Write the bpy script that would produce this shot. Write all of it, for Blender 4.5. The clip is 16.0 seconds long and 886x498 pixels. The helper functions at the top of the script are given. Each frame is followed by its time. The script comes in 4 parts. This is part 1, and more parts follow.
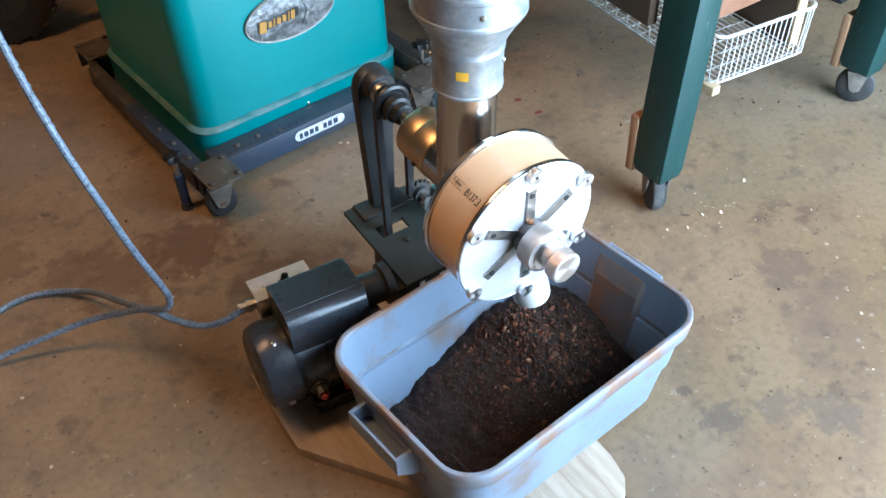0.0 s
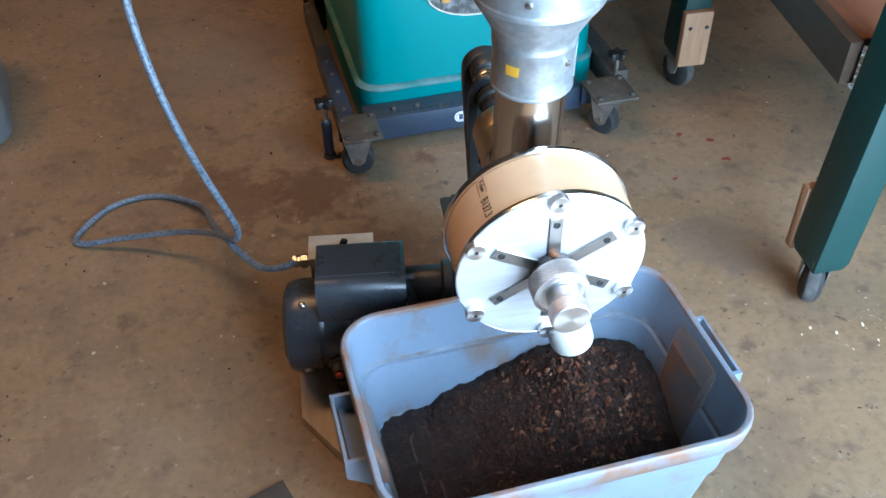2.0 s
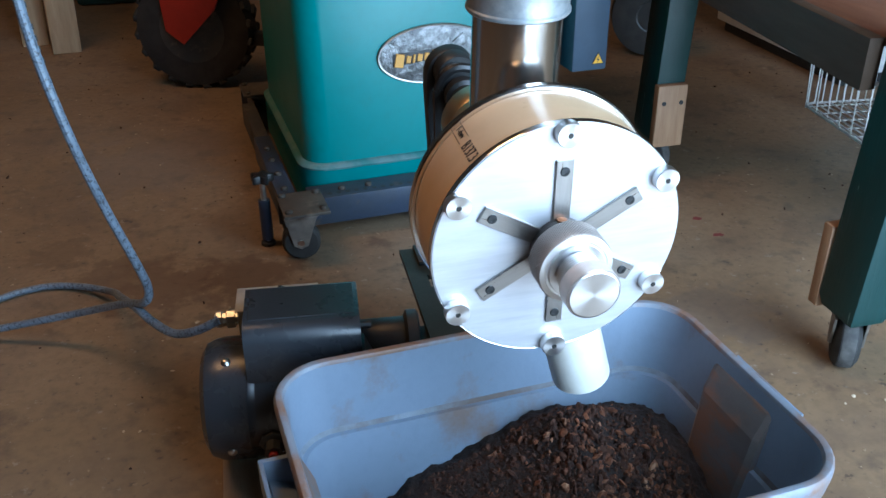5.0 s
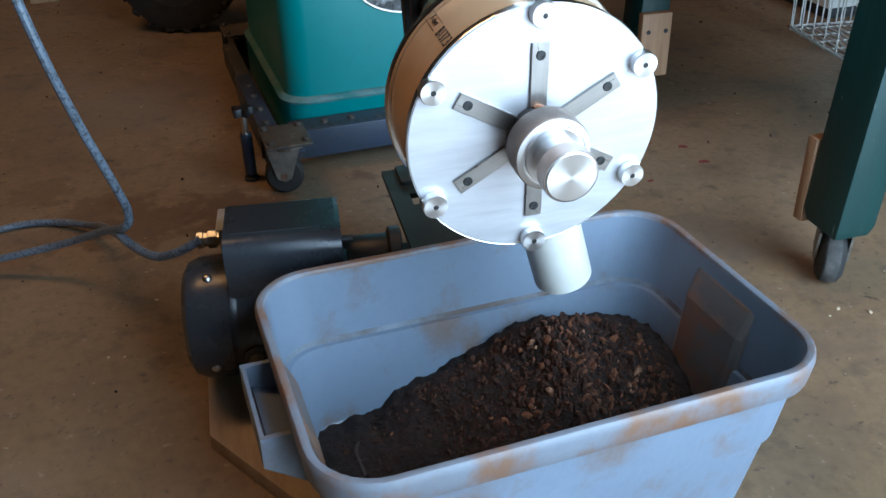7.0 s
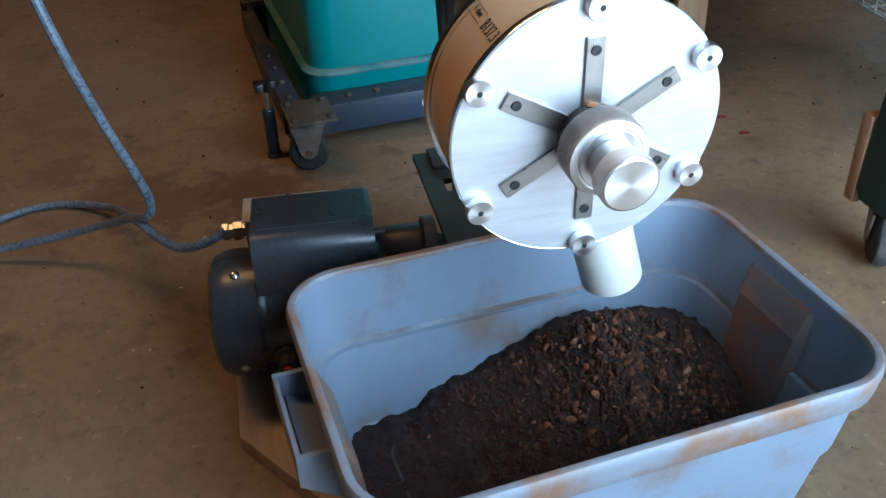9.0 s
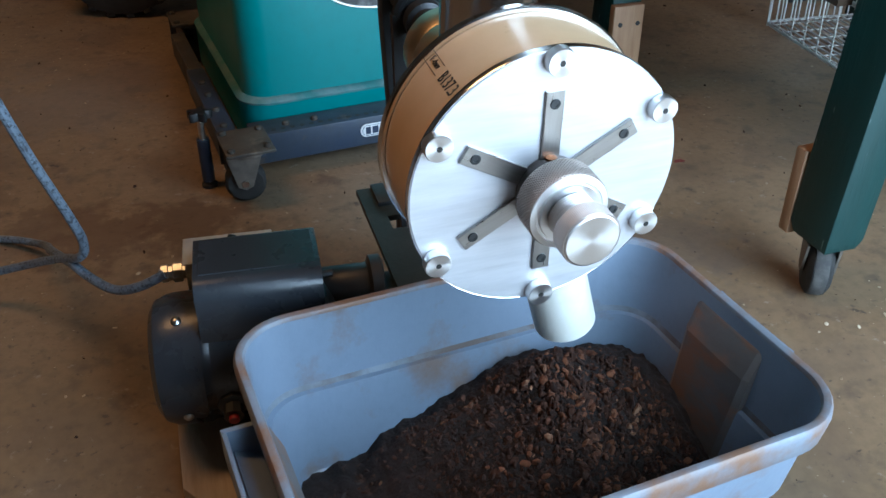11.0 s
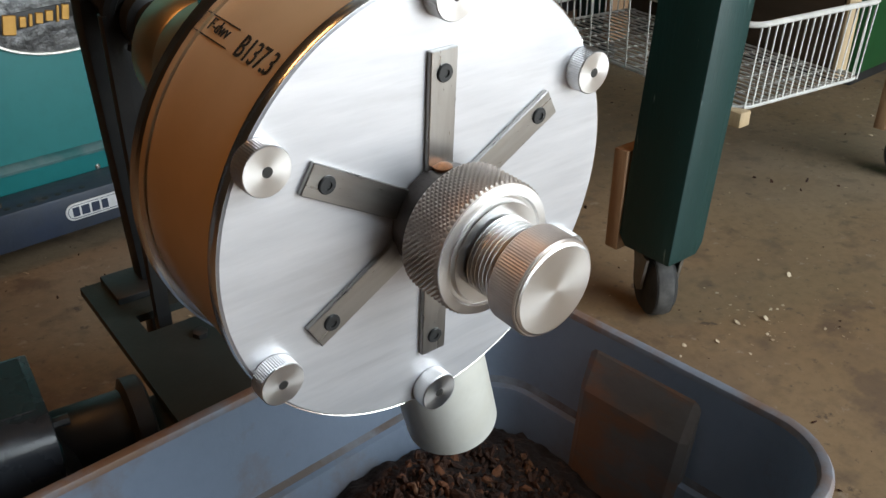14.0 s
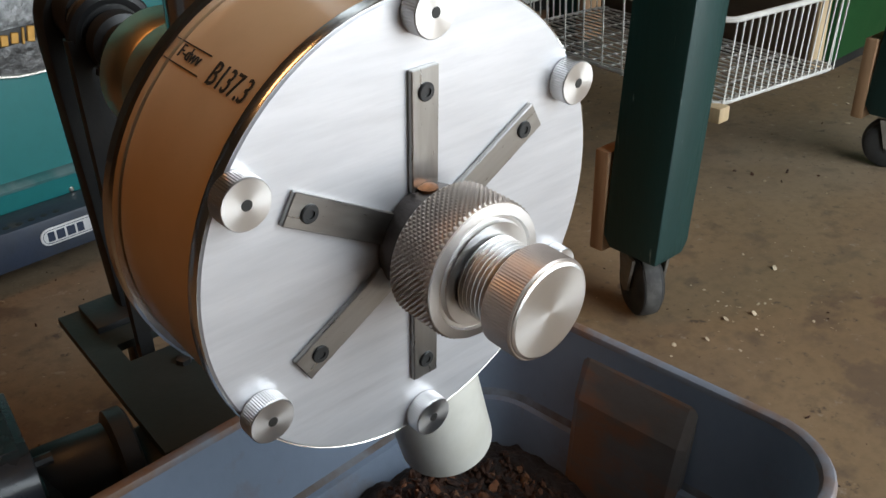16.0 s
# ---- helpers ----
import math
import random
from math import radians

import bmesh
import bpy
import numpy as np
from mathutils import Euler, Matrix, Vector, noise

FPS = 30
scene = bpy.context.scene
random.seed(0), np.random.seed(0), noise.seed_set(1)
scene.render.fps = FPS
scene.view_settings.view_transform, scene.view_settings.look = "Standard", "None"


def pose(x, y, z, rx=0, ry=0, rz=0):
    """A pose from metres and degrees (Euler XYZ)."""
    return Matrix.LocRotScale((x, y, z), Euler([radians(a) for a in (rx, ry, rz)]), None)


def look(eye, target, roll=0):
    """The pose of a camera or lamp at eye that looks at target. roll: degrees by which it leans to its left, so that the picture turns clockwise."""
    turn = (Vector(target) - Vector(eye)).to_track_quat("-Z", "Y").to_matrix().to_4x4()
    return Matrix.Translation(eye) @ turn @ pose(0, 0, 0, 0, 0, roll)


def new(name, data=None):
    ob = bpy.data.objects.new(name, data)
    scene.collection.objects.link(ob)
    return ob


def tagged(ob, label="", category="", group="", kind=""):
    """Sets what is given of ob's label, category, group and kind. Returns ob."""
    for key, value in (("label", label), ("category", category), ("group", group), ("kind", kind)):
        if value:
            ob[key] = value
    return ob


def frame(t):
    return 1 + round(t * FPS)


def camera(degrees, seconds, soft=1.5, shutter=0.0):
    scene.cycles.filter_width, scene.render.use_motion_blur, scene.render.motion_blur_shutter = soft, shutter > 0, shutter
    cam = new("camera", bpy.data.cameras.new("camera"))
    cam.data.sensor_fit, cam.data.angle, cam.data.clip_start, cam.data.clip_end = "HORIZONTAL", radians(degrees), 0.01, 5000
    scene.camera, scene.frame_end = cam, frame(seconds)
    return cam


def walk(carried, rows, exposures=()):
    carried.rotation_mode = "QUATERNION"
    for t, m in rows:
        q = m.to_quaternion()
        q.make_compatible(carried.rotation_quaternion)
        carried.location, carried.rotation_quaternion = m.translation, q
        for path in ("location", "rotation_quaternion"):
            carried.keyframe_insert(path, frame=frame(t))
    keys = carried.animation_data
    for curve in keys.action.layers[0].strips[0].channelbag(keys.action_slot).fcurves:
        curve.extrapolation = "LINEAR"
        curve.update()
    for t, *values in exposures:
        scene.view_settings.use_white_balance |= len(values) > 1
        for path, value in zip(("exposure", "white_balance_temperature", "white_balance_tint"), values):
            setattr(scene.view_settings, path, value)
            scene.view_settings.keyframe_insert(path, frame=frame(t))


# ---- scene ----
cam = camera(52.5, 16.0)
PATH = [
    (0, (-0.505, -0.602, 1.098), (0.294, 0.637, -0.253), -2.8),
    (0.5, (-0.438, -0.598, 1.08), (0.246, 0.726, -0.253), -3.4),
    (1, (-0.294, -0.626, 1.051), (0.143, 0.8, -0.281), 0.2),
    (1.5, (-0.23, -0.649, 1.046), (0.08, 0.82, -0.276), 0.3),
    (2, (-0.209, -0.636, 1.014), (0.041, 0.84, -0.313), -1.2),
    (2.5, (-0.21, -0.581, 0.975), (0.15, 0.831, -0.396), -1.0),
    (3, (-0.22, -0.533, 0.943), (0.159, 0.859, -0.442), -2.6),
    (3.5, (-0.213, -0.539, 0.879), (0.114, 0.957, -0.407), -2.5),
    (4, (-0.21, -0.534, 0.809), (0.162, 1.043, -0.362), -1.1),
    (4.2, (-0.213, -0.533, 0.781), (0.178, 1.129, -0.262), -0.7),
    (6.3, (-0.218, -0.598, 0.678), (0.231, 1.113, -0.255), -1.0),
    (6.5, (-0.215, -0.596, 0.674), (0.226, 1.102, -0.286), -1.4),
    (7, (-0.212, -0.578, 0.657), (0.214, 1.086, -0.367), -1.3),
    (7.5, (-0.217, -0.57, 0.663), (0.151, 1.107, -0.364), -2.2),
    (8, (-0.209, -0.574, 0.681), (0.103, 1.091, -0.381), -3.2),
    (8.2, (-0.207, -0.561, 0.673), (0.12, 1.094, -0.403), -3.1),
    (10.3, (-0.232, -0.493, 0.667), (0.216, 1.093, -0.466), -0.9),
    (10.5, (-0.23, -0.489, 0.672), (0.248, 1.091, -0.456), -0.6),
    (11, (-0.228, -0.483, 0.687), (0.303, 1.104, -0.408), 0.0),
    (11.5, (-0.225, -0.481, 0.698), (0.323, 1.123, -0.363), -0.4),
    (12, (-0.221, -0.477, 0.689), (0.345, 1.171, -0.293), -0.3),
    (12.5, (-0.207, -0.398, 0.627), (0.495, 1.182, -0.378), -0.6),
    (13, (-0.208, -0.328, 0.577), (0.67, 1.149, -0.447), 0.8),
    (13.5, (-0.206, -0.28, 0.562), (0.831, 1.136, -0.397), 0.3),
    (14, (-0.197, -0.251, 0.552), (0.906, 1.109, -0.414), 0.4),
    (14.5, (-0.19, -0.241, 0.551), (0.931, 1.091, -0.433), -1.4),
    (15, (-0.188, -0.235, 0.547), (0.928, 1.091, -0.451), -1.7),
    (15.5, (-0.189, -0.236, 0.549), (0.93, 1.093, -0.442), -2.0),
    (16, (-0.19, -0.238, 0.554), (0.946, 1.096, -0.41), -1.5),
]
EXPOSURES = [(0.0, 2.25, 5700, 10), (1.5, 2.16, 5550, 9), (4.0, 1.82, 5300, 9), (6.5, 1.22, 5750, 9), (8.0, 1.35, 5700, 8), (10.5, 1.36, 5650, 8), (12.0, 1.24, 5950, 9), (12.5, 1.02, 6500, 11), (13.0, 0.92, 6950, 13), (14.0, 0.66, 7500, 17), (16.0, 0.56, 7500, 18)]
walk(cam, [(t, look(eye, target, roll)) for t, eye, target, roll in PATH], EXPOSURES)

# ---- world, daylight and lamps ----
world = bpy.data.worlds.new("world")
scene.world = world
world.use_nodes = True
wn = world.node_tree.nodes
sky = wn.new("ShaderNodeTexSky")
sky.sky_type = "NISHITA"
sky.sun_disc = False
sky.sun_elevation = radians(78)
sky.sun_rotation = radians(170)
wn["Background"].inputs["Strength"].default_value = 0.10
world.node_tree.links.new(sky.outputs[0], wn["Background"].inputs["Color"])


def area_lamp(name, m, sx, sy, power, colour):
    data = bpy.data.lights.new(name, "AREA")
    data.shape, data.size, data.size_y = "RECTANGLE", sx, sy
    data.energy, data.color = power, colour
    ob = new(name, data)
    ob.matrix_world = m
    return ob


# the sun, steep over the open garage door: it reaches only the floor just inside
sun_data = bpy.data.lights.new("sun", "SUN")
sun_data.energy, sun_data.angle, sun_data.color = 5.0, radians(0.5), (1.0, 0.96, 0.90)
sun = new("sun", sun_data)
sun.matrix_world = look((0.05, -0.20, 1.0), (0, 0, 0))
# skylight in the open garage door, behind the camera
area_lamp("daylight_in_door", look((0.98, -1.16, 1.10), (0.98, 4.0, 1.0)), 1.70, 2.1, 44.0, (0.68, 0.87, 1.0))
# the warm ceiling lamp of the workshop
area_lamp("workshop_lamp", look((-1.0, 0.85, 2.66), (-1.0, 0.851, 0.0)), 1.2, 0.35, 8.0, (1.0, 0.52, 0.20))

# ---- materials ----


def material(name, colour, rough=0.5, metal=0.0, second=None, scale=8.0, spread=(0.35, 0.65), fine=60.0, fine_amount=0.15, bump=0.2, bump_scale=200.0, stretch=(1, 1, 1),
             stain=None, stain_scale=4.0, stain_range=(0.55, 0.7), rough_vary=0.1, per_object=0.0, bump_distance=0.002):
    """A surface with a broad change of colour, a fine grain, stains of a third colour and fine relief."""
    mat = bpy.data.materials.new(name)
    mat.use_nodes = True
    nt = mat.node_tree
    n, l = nt.nodes, nt.links
    bsdf = n["Principled BSDF"]
    bsdf.inputs["Metallic"].default_value = metal
    co = n.new("ShaderNodeTexCoord")
    mp = n.new("ShaderNodeMapping")
    mp.inputs["Scale"].default_value = stretch
    l.new(co.outputs["Object"], mp.inputs["Vector"])

    def noise_tex(s, detail=5.0, rough_=0.55):
        t = n.new("ShaderNodeTexNoise")
        t.inputs["Scale"].default_value, t.inputs["Detail"].default_value, t.inputs["Roughness"].default_value = s, detail, rough_
        l.new(mp.outputs[0], t.inputs["Vector"])
        return t.outputs["Fac"]

    def ramp(src, a, b):
        r = n.new("ShaderNodeMapRange")
        r.inputs["From Min"].default_value, r.inputs["From Max"].default_value = a, b
        l.new(src, r.inputs["Value"])
        return r.outputs["Result"]

    def mix(fac, a, b, kind="MIX"):
        m = n.new("ShaderNodeMix")
        m.data_type, m.blend_type = "RGBA", kind
        if isinstance(fac, float):
            m.inputs["Factor"].default_value = fac
        else:
            l.new(fac, m.inputs["Factor"])
        for key, v in ((6, a), (7, b)):
            if isinstance(v, tuple):
                m.inputs[key].default_value = (*v, 1)
            else:
                l.new(v, m.inputs[key])
        return m.outputs[2]

    second = second or tuple(c * 0.8 for c in colour)
    col = mix(ramp(noise_tex(scale), *spread), colour, second)
    grain = noise_tex(fine, 4.0, 0.6)
    dark = tuple(c * 0.45 for c in second)
    gm = n.new("ShaderNodeMath")
    gm.operation = "MULTIPLY"
    gm.inputs[1].default_value = fine_amount
    l.new(ramp(grain, 0.45, 0.75), gm.inputs[0])
    col = mix(gm.outputs[0], col, dark)
    if stain:
        col = mix(ramp(noise_tex(stain_scale, 8.0, 0.62), *stain_range), col, stain)
    if per_object:
        info = n.new("ShaderNodeObjectInfo")
        hsv = n.new("ShaderNodeHueSaturation")
        r = n.new("ShaderNodeMapRange")
        r.inputs["To Min"].default_value, r.inputs["To Max"].default_value = 1 - per_object, 1 + per_object
        l.new(info.outputs["Random"], r.inputs["Value"])
        l.new(r.outputs["Result"], hsv.inputs["Value"])
        l.new(col, hsv.inputs["Color"])
        col = hsv.outputs["Color"]
    l.new(col, bsdf.inputs["Base Color"])
    rr = n.new("ShaderNodeMapRange")
    rr.inputs["To Min"].default_value, rr.inputs["To Max"].default_value = max(0.02, rough - rough_vary), min(1.0, rough + rough_vary)
    l.new(noise_tex(scale * 3, 4.0), rr.inputs["Value"])
    l.new(rr.outputs["Result"], bsdf.inputs["Roughness"])
    if bump:
        bp = n.new("ShaderNodeBump")
        bp.inputs["Strength"].default_value, bp.inputs["Distance"].default_value = bump, bump_distance
        l.new(noise_tex(bump_scale, 4.0, 0.6), bp.inputs["Height"])
        l.new(bp.outputs[0], bsdf.inputs["Normal"])
    return mat


def floor_material():
    """Old garage concrete: tan-grey, with rust-brown stains, dark blots, pits and scuffs."""
    mat = material("concrete_floor", (0.275, 0.184, 0.108), 0.58, second=(0.195, 0.122, 0.062), scale=2.2, spread=(0.3, 0.7), fine=70, fine_amount=0.35, bump=0.35, bump_scale=90,
                   stain=(0.15, 0.095, 0.06), stain_scale=2.6, stain_range=(0.56, 0.72), rough_vary=0.14)
    nt = mat.node_tree
    n, l = nt.nodes, nt.links
    bsdf = n["Principled BSDF"]
    src = bsdf.inputs["Base Color"].links[0].from_socket
    co = n.new("ShaderNodeTexCoord")

    def layer(src, scale, a, b, colour, detail=6.0, offset=0.0, amount=1.0):
        mp = n.new("ShaderNodeMapping")
        mp.inputs["Location"].default_value = (offset, offset * 0.7, 0)
        l.new(co.outputs["Object"], mp.inputs["Vector"])
        t = n.new("ShaderNodeTexNoise")
        t.inputs["Scale"].default_value, t.inputs["Detail"].default_value, t.inputs["Roughness"].default_value = scale, detail, 0.62
        l.new(mp.outputs[0], t.inputs["Vector"])
        r = n.new("ShaderNodeMapRange")
        r.inputs["From Min"].default_value, r.inputs["From Max"].default_value, r.inputs["To Max"].default_value = a, b, amount
        l.new(t.outputs["Fac"], r.inputs["Value"])
        m = n.new("ShaderNodeMix")
        m.data_type = "RGBA"
        l.new(r.outputs["Result"], m.inputs["Factor"])
        l.new(src, m.inputs[6])
        m.inputs[7].default_value = (*colour, 1)
        return m.outputs[2]

    src = layer(src, 1.1, 0.52, 0.72, (0.215, 0.188, 0.155), 4, 3.1, 0.5)
    src = layer(src, 5.5, 0.50, 0.66, (0.135, 0.088, 0.058), 8, 2.3, 0.55)
    src = layer(src, 9.0, 0.60, 0.68, (0.10, 0.062, 0.04), 8, 7.7, 0.75)
    src = layer(src, 21.0, 0.54, 0.68, (0.10, 0.068, 0.047), 8, 4.4, 0.6)
    src = layer(src, 30.0, 0.65, 0.70, (0.06, 0.04, 0.028), 6, 11.3, 0.85)
    src = layer(src, 75.0, 0.60, 0.68, (0.075, 0.052, 0.038), 5, 1.9, 0.65)
    src = layer(src, 48.0, 0.62, 0.70, (0.36, 0.30, 0.24), 6, 9.1, 0.5)
    src = layer(src, 140.0, 0.70, 0.76, (0.42, 0.37, 0.31), 3, 5.9, 0.7)
    # old spills, each with its place and size
    for k, (sx, sy, rad, colour, amount) in enumerate(((0.589, 0.009, 0.055, (0.13, 0.085, 0.055), 0.75), (0.744, 0.088, 0.017, (0.13, 0.07, 0.045), 0.7), (0.722, 0.072, 0.014, (0.13, 0.07, 0.045), 0.7), (0.771, 0.041, 0.015, (0.14, 0.08, 0.05), 0.6),
                                                     (0.265, -0.153, 0.036, (0.12, 0.085, 0.06), 0.75), (0.342, -0.185, 0.034, (0.13, 0.09, 0.065), 0.6), (0.400, -0.235, 0.045, (0.13, 0.09, 0.065), 0.65), (0.257, -0.080, 0.012, (0.10, 0.07, 0.05), 0.8),
                                                     (-0.215, 0.690, 0.085, (0.11, 0.058, 0.03), 0.75), (-0.350, 0.700, 0.10, (0.12, 0.062, 0.033), 0.7), (-0.430, 0.760, 0.06, (0.12, 0.065, 0.035), 0.6), (-0.12, 0.50, 0.10, (0.12, 0.065, 0.035), 0.55), (-0.60, 0.16, 0.07, (0.15, 0.09, 0.055), 0.5),
                                                     (-0.52, 0.85, 0.06, (0.13, 0.075, 0.04), 0.5), (0.44, 0.42, 0.09, (0.15, 0.11, 0.085), 0.5), (-0.36, 1.22, 0.18, (0.18, 0.13, 0.095), 0.5))):
        tn = n.new("ShaderNodeTexNoise")
        tn.inputs["Scale"].default_value, tn.inputs["Detail"].default_value, tn.inputs["Roughness"].default_value = 1.7 / rad, 8.0, 0.66
        l.new(co.outputs["Object"], tn.inputs["Vector"])
        dist = n.new("ShaderNodeVectorMath")
        dist.operation = "DISTANCE"
        dist.inputs[1].default_value = (sx, sy, 0)
        l.new(co.outputs["Object"], dist.inputs[0])
        sum_ = n.new("ShaderNodeMath")
        sum_.operation = "MULTIPLY_ADD"
        sum_.inputs[1].default_value = 3.2 * rad
        l.new(tn.outputs["Fac"], sum_.inputs[0])
        l.new(dist.outputs["Value"], sum_.inputs[2])
        r = n.new("ShaderNodeMapRange")
        r.inputs["From Min"].default_value, r.inputs["From Max"].default_value = 2.6 * rad, 2.25 * rad
        r.inputs["To Max"].default_value = amount
        l.new(sum_.outputs[0], r.inputs["Value"])
        m = n.new("ShaderNodeMix")
        m.data_type = "RGBA"
        l.new(r.outputs["Result"], m.inputs["Factor"])
        l.new(src, m.inputs[6])
        m.inputs[7].default_value = (*colour, 1)
        src = m.outputs[2]
    l.new(src, bsdf.inputs["Base Color"])
    return mat


M_FLOOR = floor_material()
M_DRIVE = material("drive_concrete", (0.36, 0.34, 0.31), 0.8, second=(0.30, 0.28, 0.25), scale=2, bump=0.3, bump_scale=60)
M_WALL = material("wall_boards", (0.10, 0.078, 0.056), 0.8, second=(0.075, 0.058, 0.042), scale=3, bump=0.3, bump_scale=40)
M_CEIL = material("ceiling_boards", (0.12, 0.095, 0.07), 0.85, scale=2)
M_TEAL = material("teal_enamel", (0.005, 0.205, 0.205), 0.34, second=(0.005, 0.18, 0.18), scale=3, fine_amount=0.12, bump=0.08, bump_scale=120, rough_vary=0.06,
                  stain=(0.03, 0.17, 0.155), stain_scale=9, stain_range=(0.6, 0.8))
M_NAVY = material("navy_steel", (0.022, 0.036, 0.065), 0.45, second=(0.035, 0.045, 0.06), scale=12, fine_amount=0.3, bump=0.15, stain=(0.10, 0.075, 0.05), stain_scale=22, stain_range=(0.62, 0.75))
M_DUSTY = material("dusty_dark_steel", (0.03, 0.03, 0.03), 0.55, second=(0.055, 0.047, 0.038), scale=18, fine_amount=0.35, bump=0.25, stain=(0.16, 0.12, 0.08), stain_scale=30, stain_range=(0.55, 0.75))
M_DUSTPLATE = material("dust_coated_plate", (0.10, 0.085, 0.068), 0.6, 0.2, second=(0.06, 0.052, 0.044), scale=22, fine_amount=0.3, bump=0.25, stain=(0.19, 0.15, 0.11), stain_scale=34, stain_range=(0.56, 0.74))
M_FORK = material("dusty_zinc_fork", (0.26, 0.23, 0.195), 0.48, 0.45, second=(0.16, 0.14, 0.12), scale=40, fine_amount=0.25, bump=0.15)
M_BLACK = material("black_painted_steel", (0.016, 0.017, 0.018), 0.42, second=(0.03, 0.03, 0.03), scale=14, fine_amount=0.2, bump=0.12, stain=(0.055, 0.05, 0.045), stain_scale=25, stain_range=(0.6, 0.8))
M_PLATE = material("dark_green_steel_plate", (0.018, 0.026, 0.024), 0.5, second=(0.03, 0.036, 0.033), scale=14, fine_amount=0.25, bump=0.15, stain=(0.06, 0.055, 0.045), stain_scale=20, stain_range=(0.58, 0.78))
M_MOTOR = material("motor_grey_enamel", (0.034, 0.038, 0.045), 0.28, second=(0.027, 0.031, 0.037), scale=10, fine_amount=0.15, bump=0.1, bump_scale=260, rough_vary=0.08)
M_TREAD = material("worn_grey_tread", (0.085, 0.080, 0.072), 0.8, second=(0.045, 0.042, 0.04), scale=60, fine_amount=0.3, bump=0.3)
M_SMOKY = material("smoky_grey_plastic", (0.17, 0.175, 0.175), 0.35, second=(0.13, 0.135, 0.14), scale=6, fine_amount=0.1, bump=0.05)
M_MAT = material("dark_rubber_mat", (0.075, 0.062, 0.048), 0.8, second=(0.055, 0.047, 0.038), scale=20, fine_amount=0.3, bump=0.3)
M_BELT = material("oily_black_belt", (0.011, 0.011, 0.012), 0.38, second=(0.022, 0.021, 0.02), scale=30, fine_amount=0.2, bump=0.1)
M_RUBBER = material("black_rubber", (0.014, 0.014, 0.014), 0.75, second=(0.03, 0.028, 0.026), scale=30, bump=0.2)
M_ALU = material("brushed_aluminium", (0.72, 0.71, 0.73), 0.40, 0.6, second=(0.62, 0.615, 0.635), scale=14, fine=50, fine_amount=0.10, bump=0.06, bump_scale=120, stretch=(0.8, 1, 7), rough_vary=0.06,
                 stain=(0.53, 0.52, 0.53), stain_scale=9, stain_range=(0.55, 0.8), bump_distance=0.0005)
M_ALU2 = material("turned_aluminium", (0.86, 0.85, 0.845), 0.32, 1.0, second=(0.80, 0.79, 0.78), scale=50, fine_amount=0.04, bump=0.03, bump_scale=700, rough_vary=0.05, bump_distance=0.0002)
aniso = M_ALU2.node_tree.nodes.new("ShaderNodeTangent")
aniso.direction_type, aniso.axis = "RADIAL", "Y"
M_ALU2.node_tree.links.new(aniso.outputs[0], M_ALU2.node_tree.nodes["Principled BSDF"].inputs["Tangent"])
M_ALU2.node_tree.nodes["Principled BSDF"].inputs["Anisotropic"].default_value = 0.65
M_POLISHED = material("polished_aluminium_edge", (0.86, 0.84, 0.81), 0.18, 1.0, second=(0.80, 0.77, 0.73), scale=40, fine_amount=0.05, bump=0.03, bump_scale=400, rough_vary=0.05, bump_distance=0.0002)
M_KNURL = material("knurled_steel", (0.62, 0.54, 0.48), 0.38, 0.75, second=(0.52, 0.44, 0.39), scale=40, fine_amount=0.2, bump=0.1)
M_STEEL = material("bare_steel_strap", (0.50, 0.49, 0.47), 0.30, 1.0, second=(0.42, 0.40, 0.38), scale=40, fine_amount=0.12, bump=0.04, stretch=(3, 3, 0.4), stain=(0.26, 0.20, 0.15), stain_scale=25, stain_range=(0.64, 0.8))
M_BURNT = material("heat_blued_steel", (0.16, 0.14, 0.13), 0.5, 1.0, second=(0.10, 0.085, 0.08), scale=60, fine_amount=0.3, bump=0.2, stain=(0.33, 0.16, 0.07), stain_scale=40, stain_range=(0.62, 0.72))
# plain steel whose golden base colour stands for warm light reflected in it
M_WARMSTEEL = material("steel_tinted_by_warm_light", (0.72, 0.55, 0.34), 0.36, 1.0, second=(0.62, 0.46, 0.28), scale=14, fine_amount=0.12, bump=0.05, rough_vary=0.06)
M_STAINLESS = material("stainless_tube", (0.60, 0.58, 0.56), 0.20, 1.0, second=(0.52, 0.50, 0.48), scale=12, fine_amount=0.12, bump=0.06, bump_scale=150, stretch=(1, 1, 0.15), rough_vary=0.06, bump_distance=0.0006)
M_GALV = material("galvanised_sheet", (0.46, 0.48, 0.49), 0.46, 0.7, second=(0.33, 0.36, 0.38), scale=55, spread=(0.4, 0.6), fine=160, fine_amount=0.2, bump=0.12, bump_scale=60, rough_vary=0.12,
                  stain=(0.30, 0.30, 0.29), stain_scale=16, stain_range=(0.56, 0.74))
M_ZINC = material("zinc_plated", (0.62, 0.60, 0.56), 0.32, 1.0, second=(0.48, 0.46, 0.42), scale=60, fine_amount=0.2, bump=0.15)
M_SWPLATE = material("dull_zinc_plate", (0.62, 0.57, 0.50), 0.38, 0.25, second=(0.52, 0.47, 0.41), scale=40, fine_amount=0.2, bump=0.1)
M_TAN = material("tan_pipe_plastic", (0.78, 0.54, 0.33), 0.25, second=(0.71, 0.47, 0.27), scale=7, fine=40, fine_amount=0.10, bump=0.03, bump_scale=40, rough_vary=0.015,
                 stain=(0.36, 0.22, 0.11), stain_scale=22, stain_range=(0.66, 0.82))
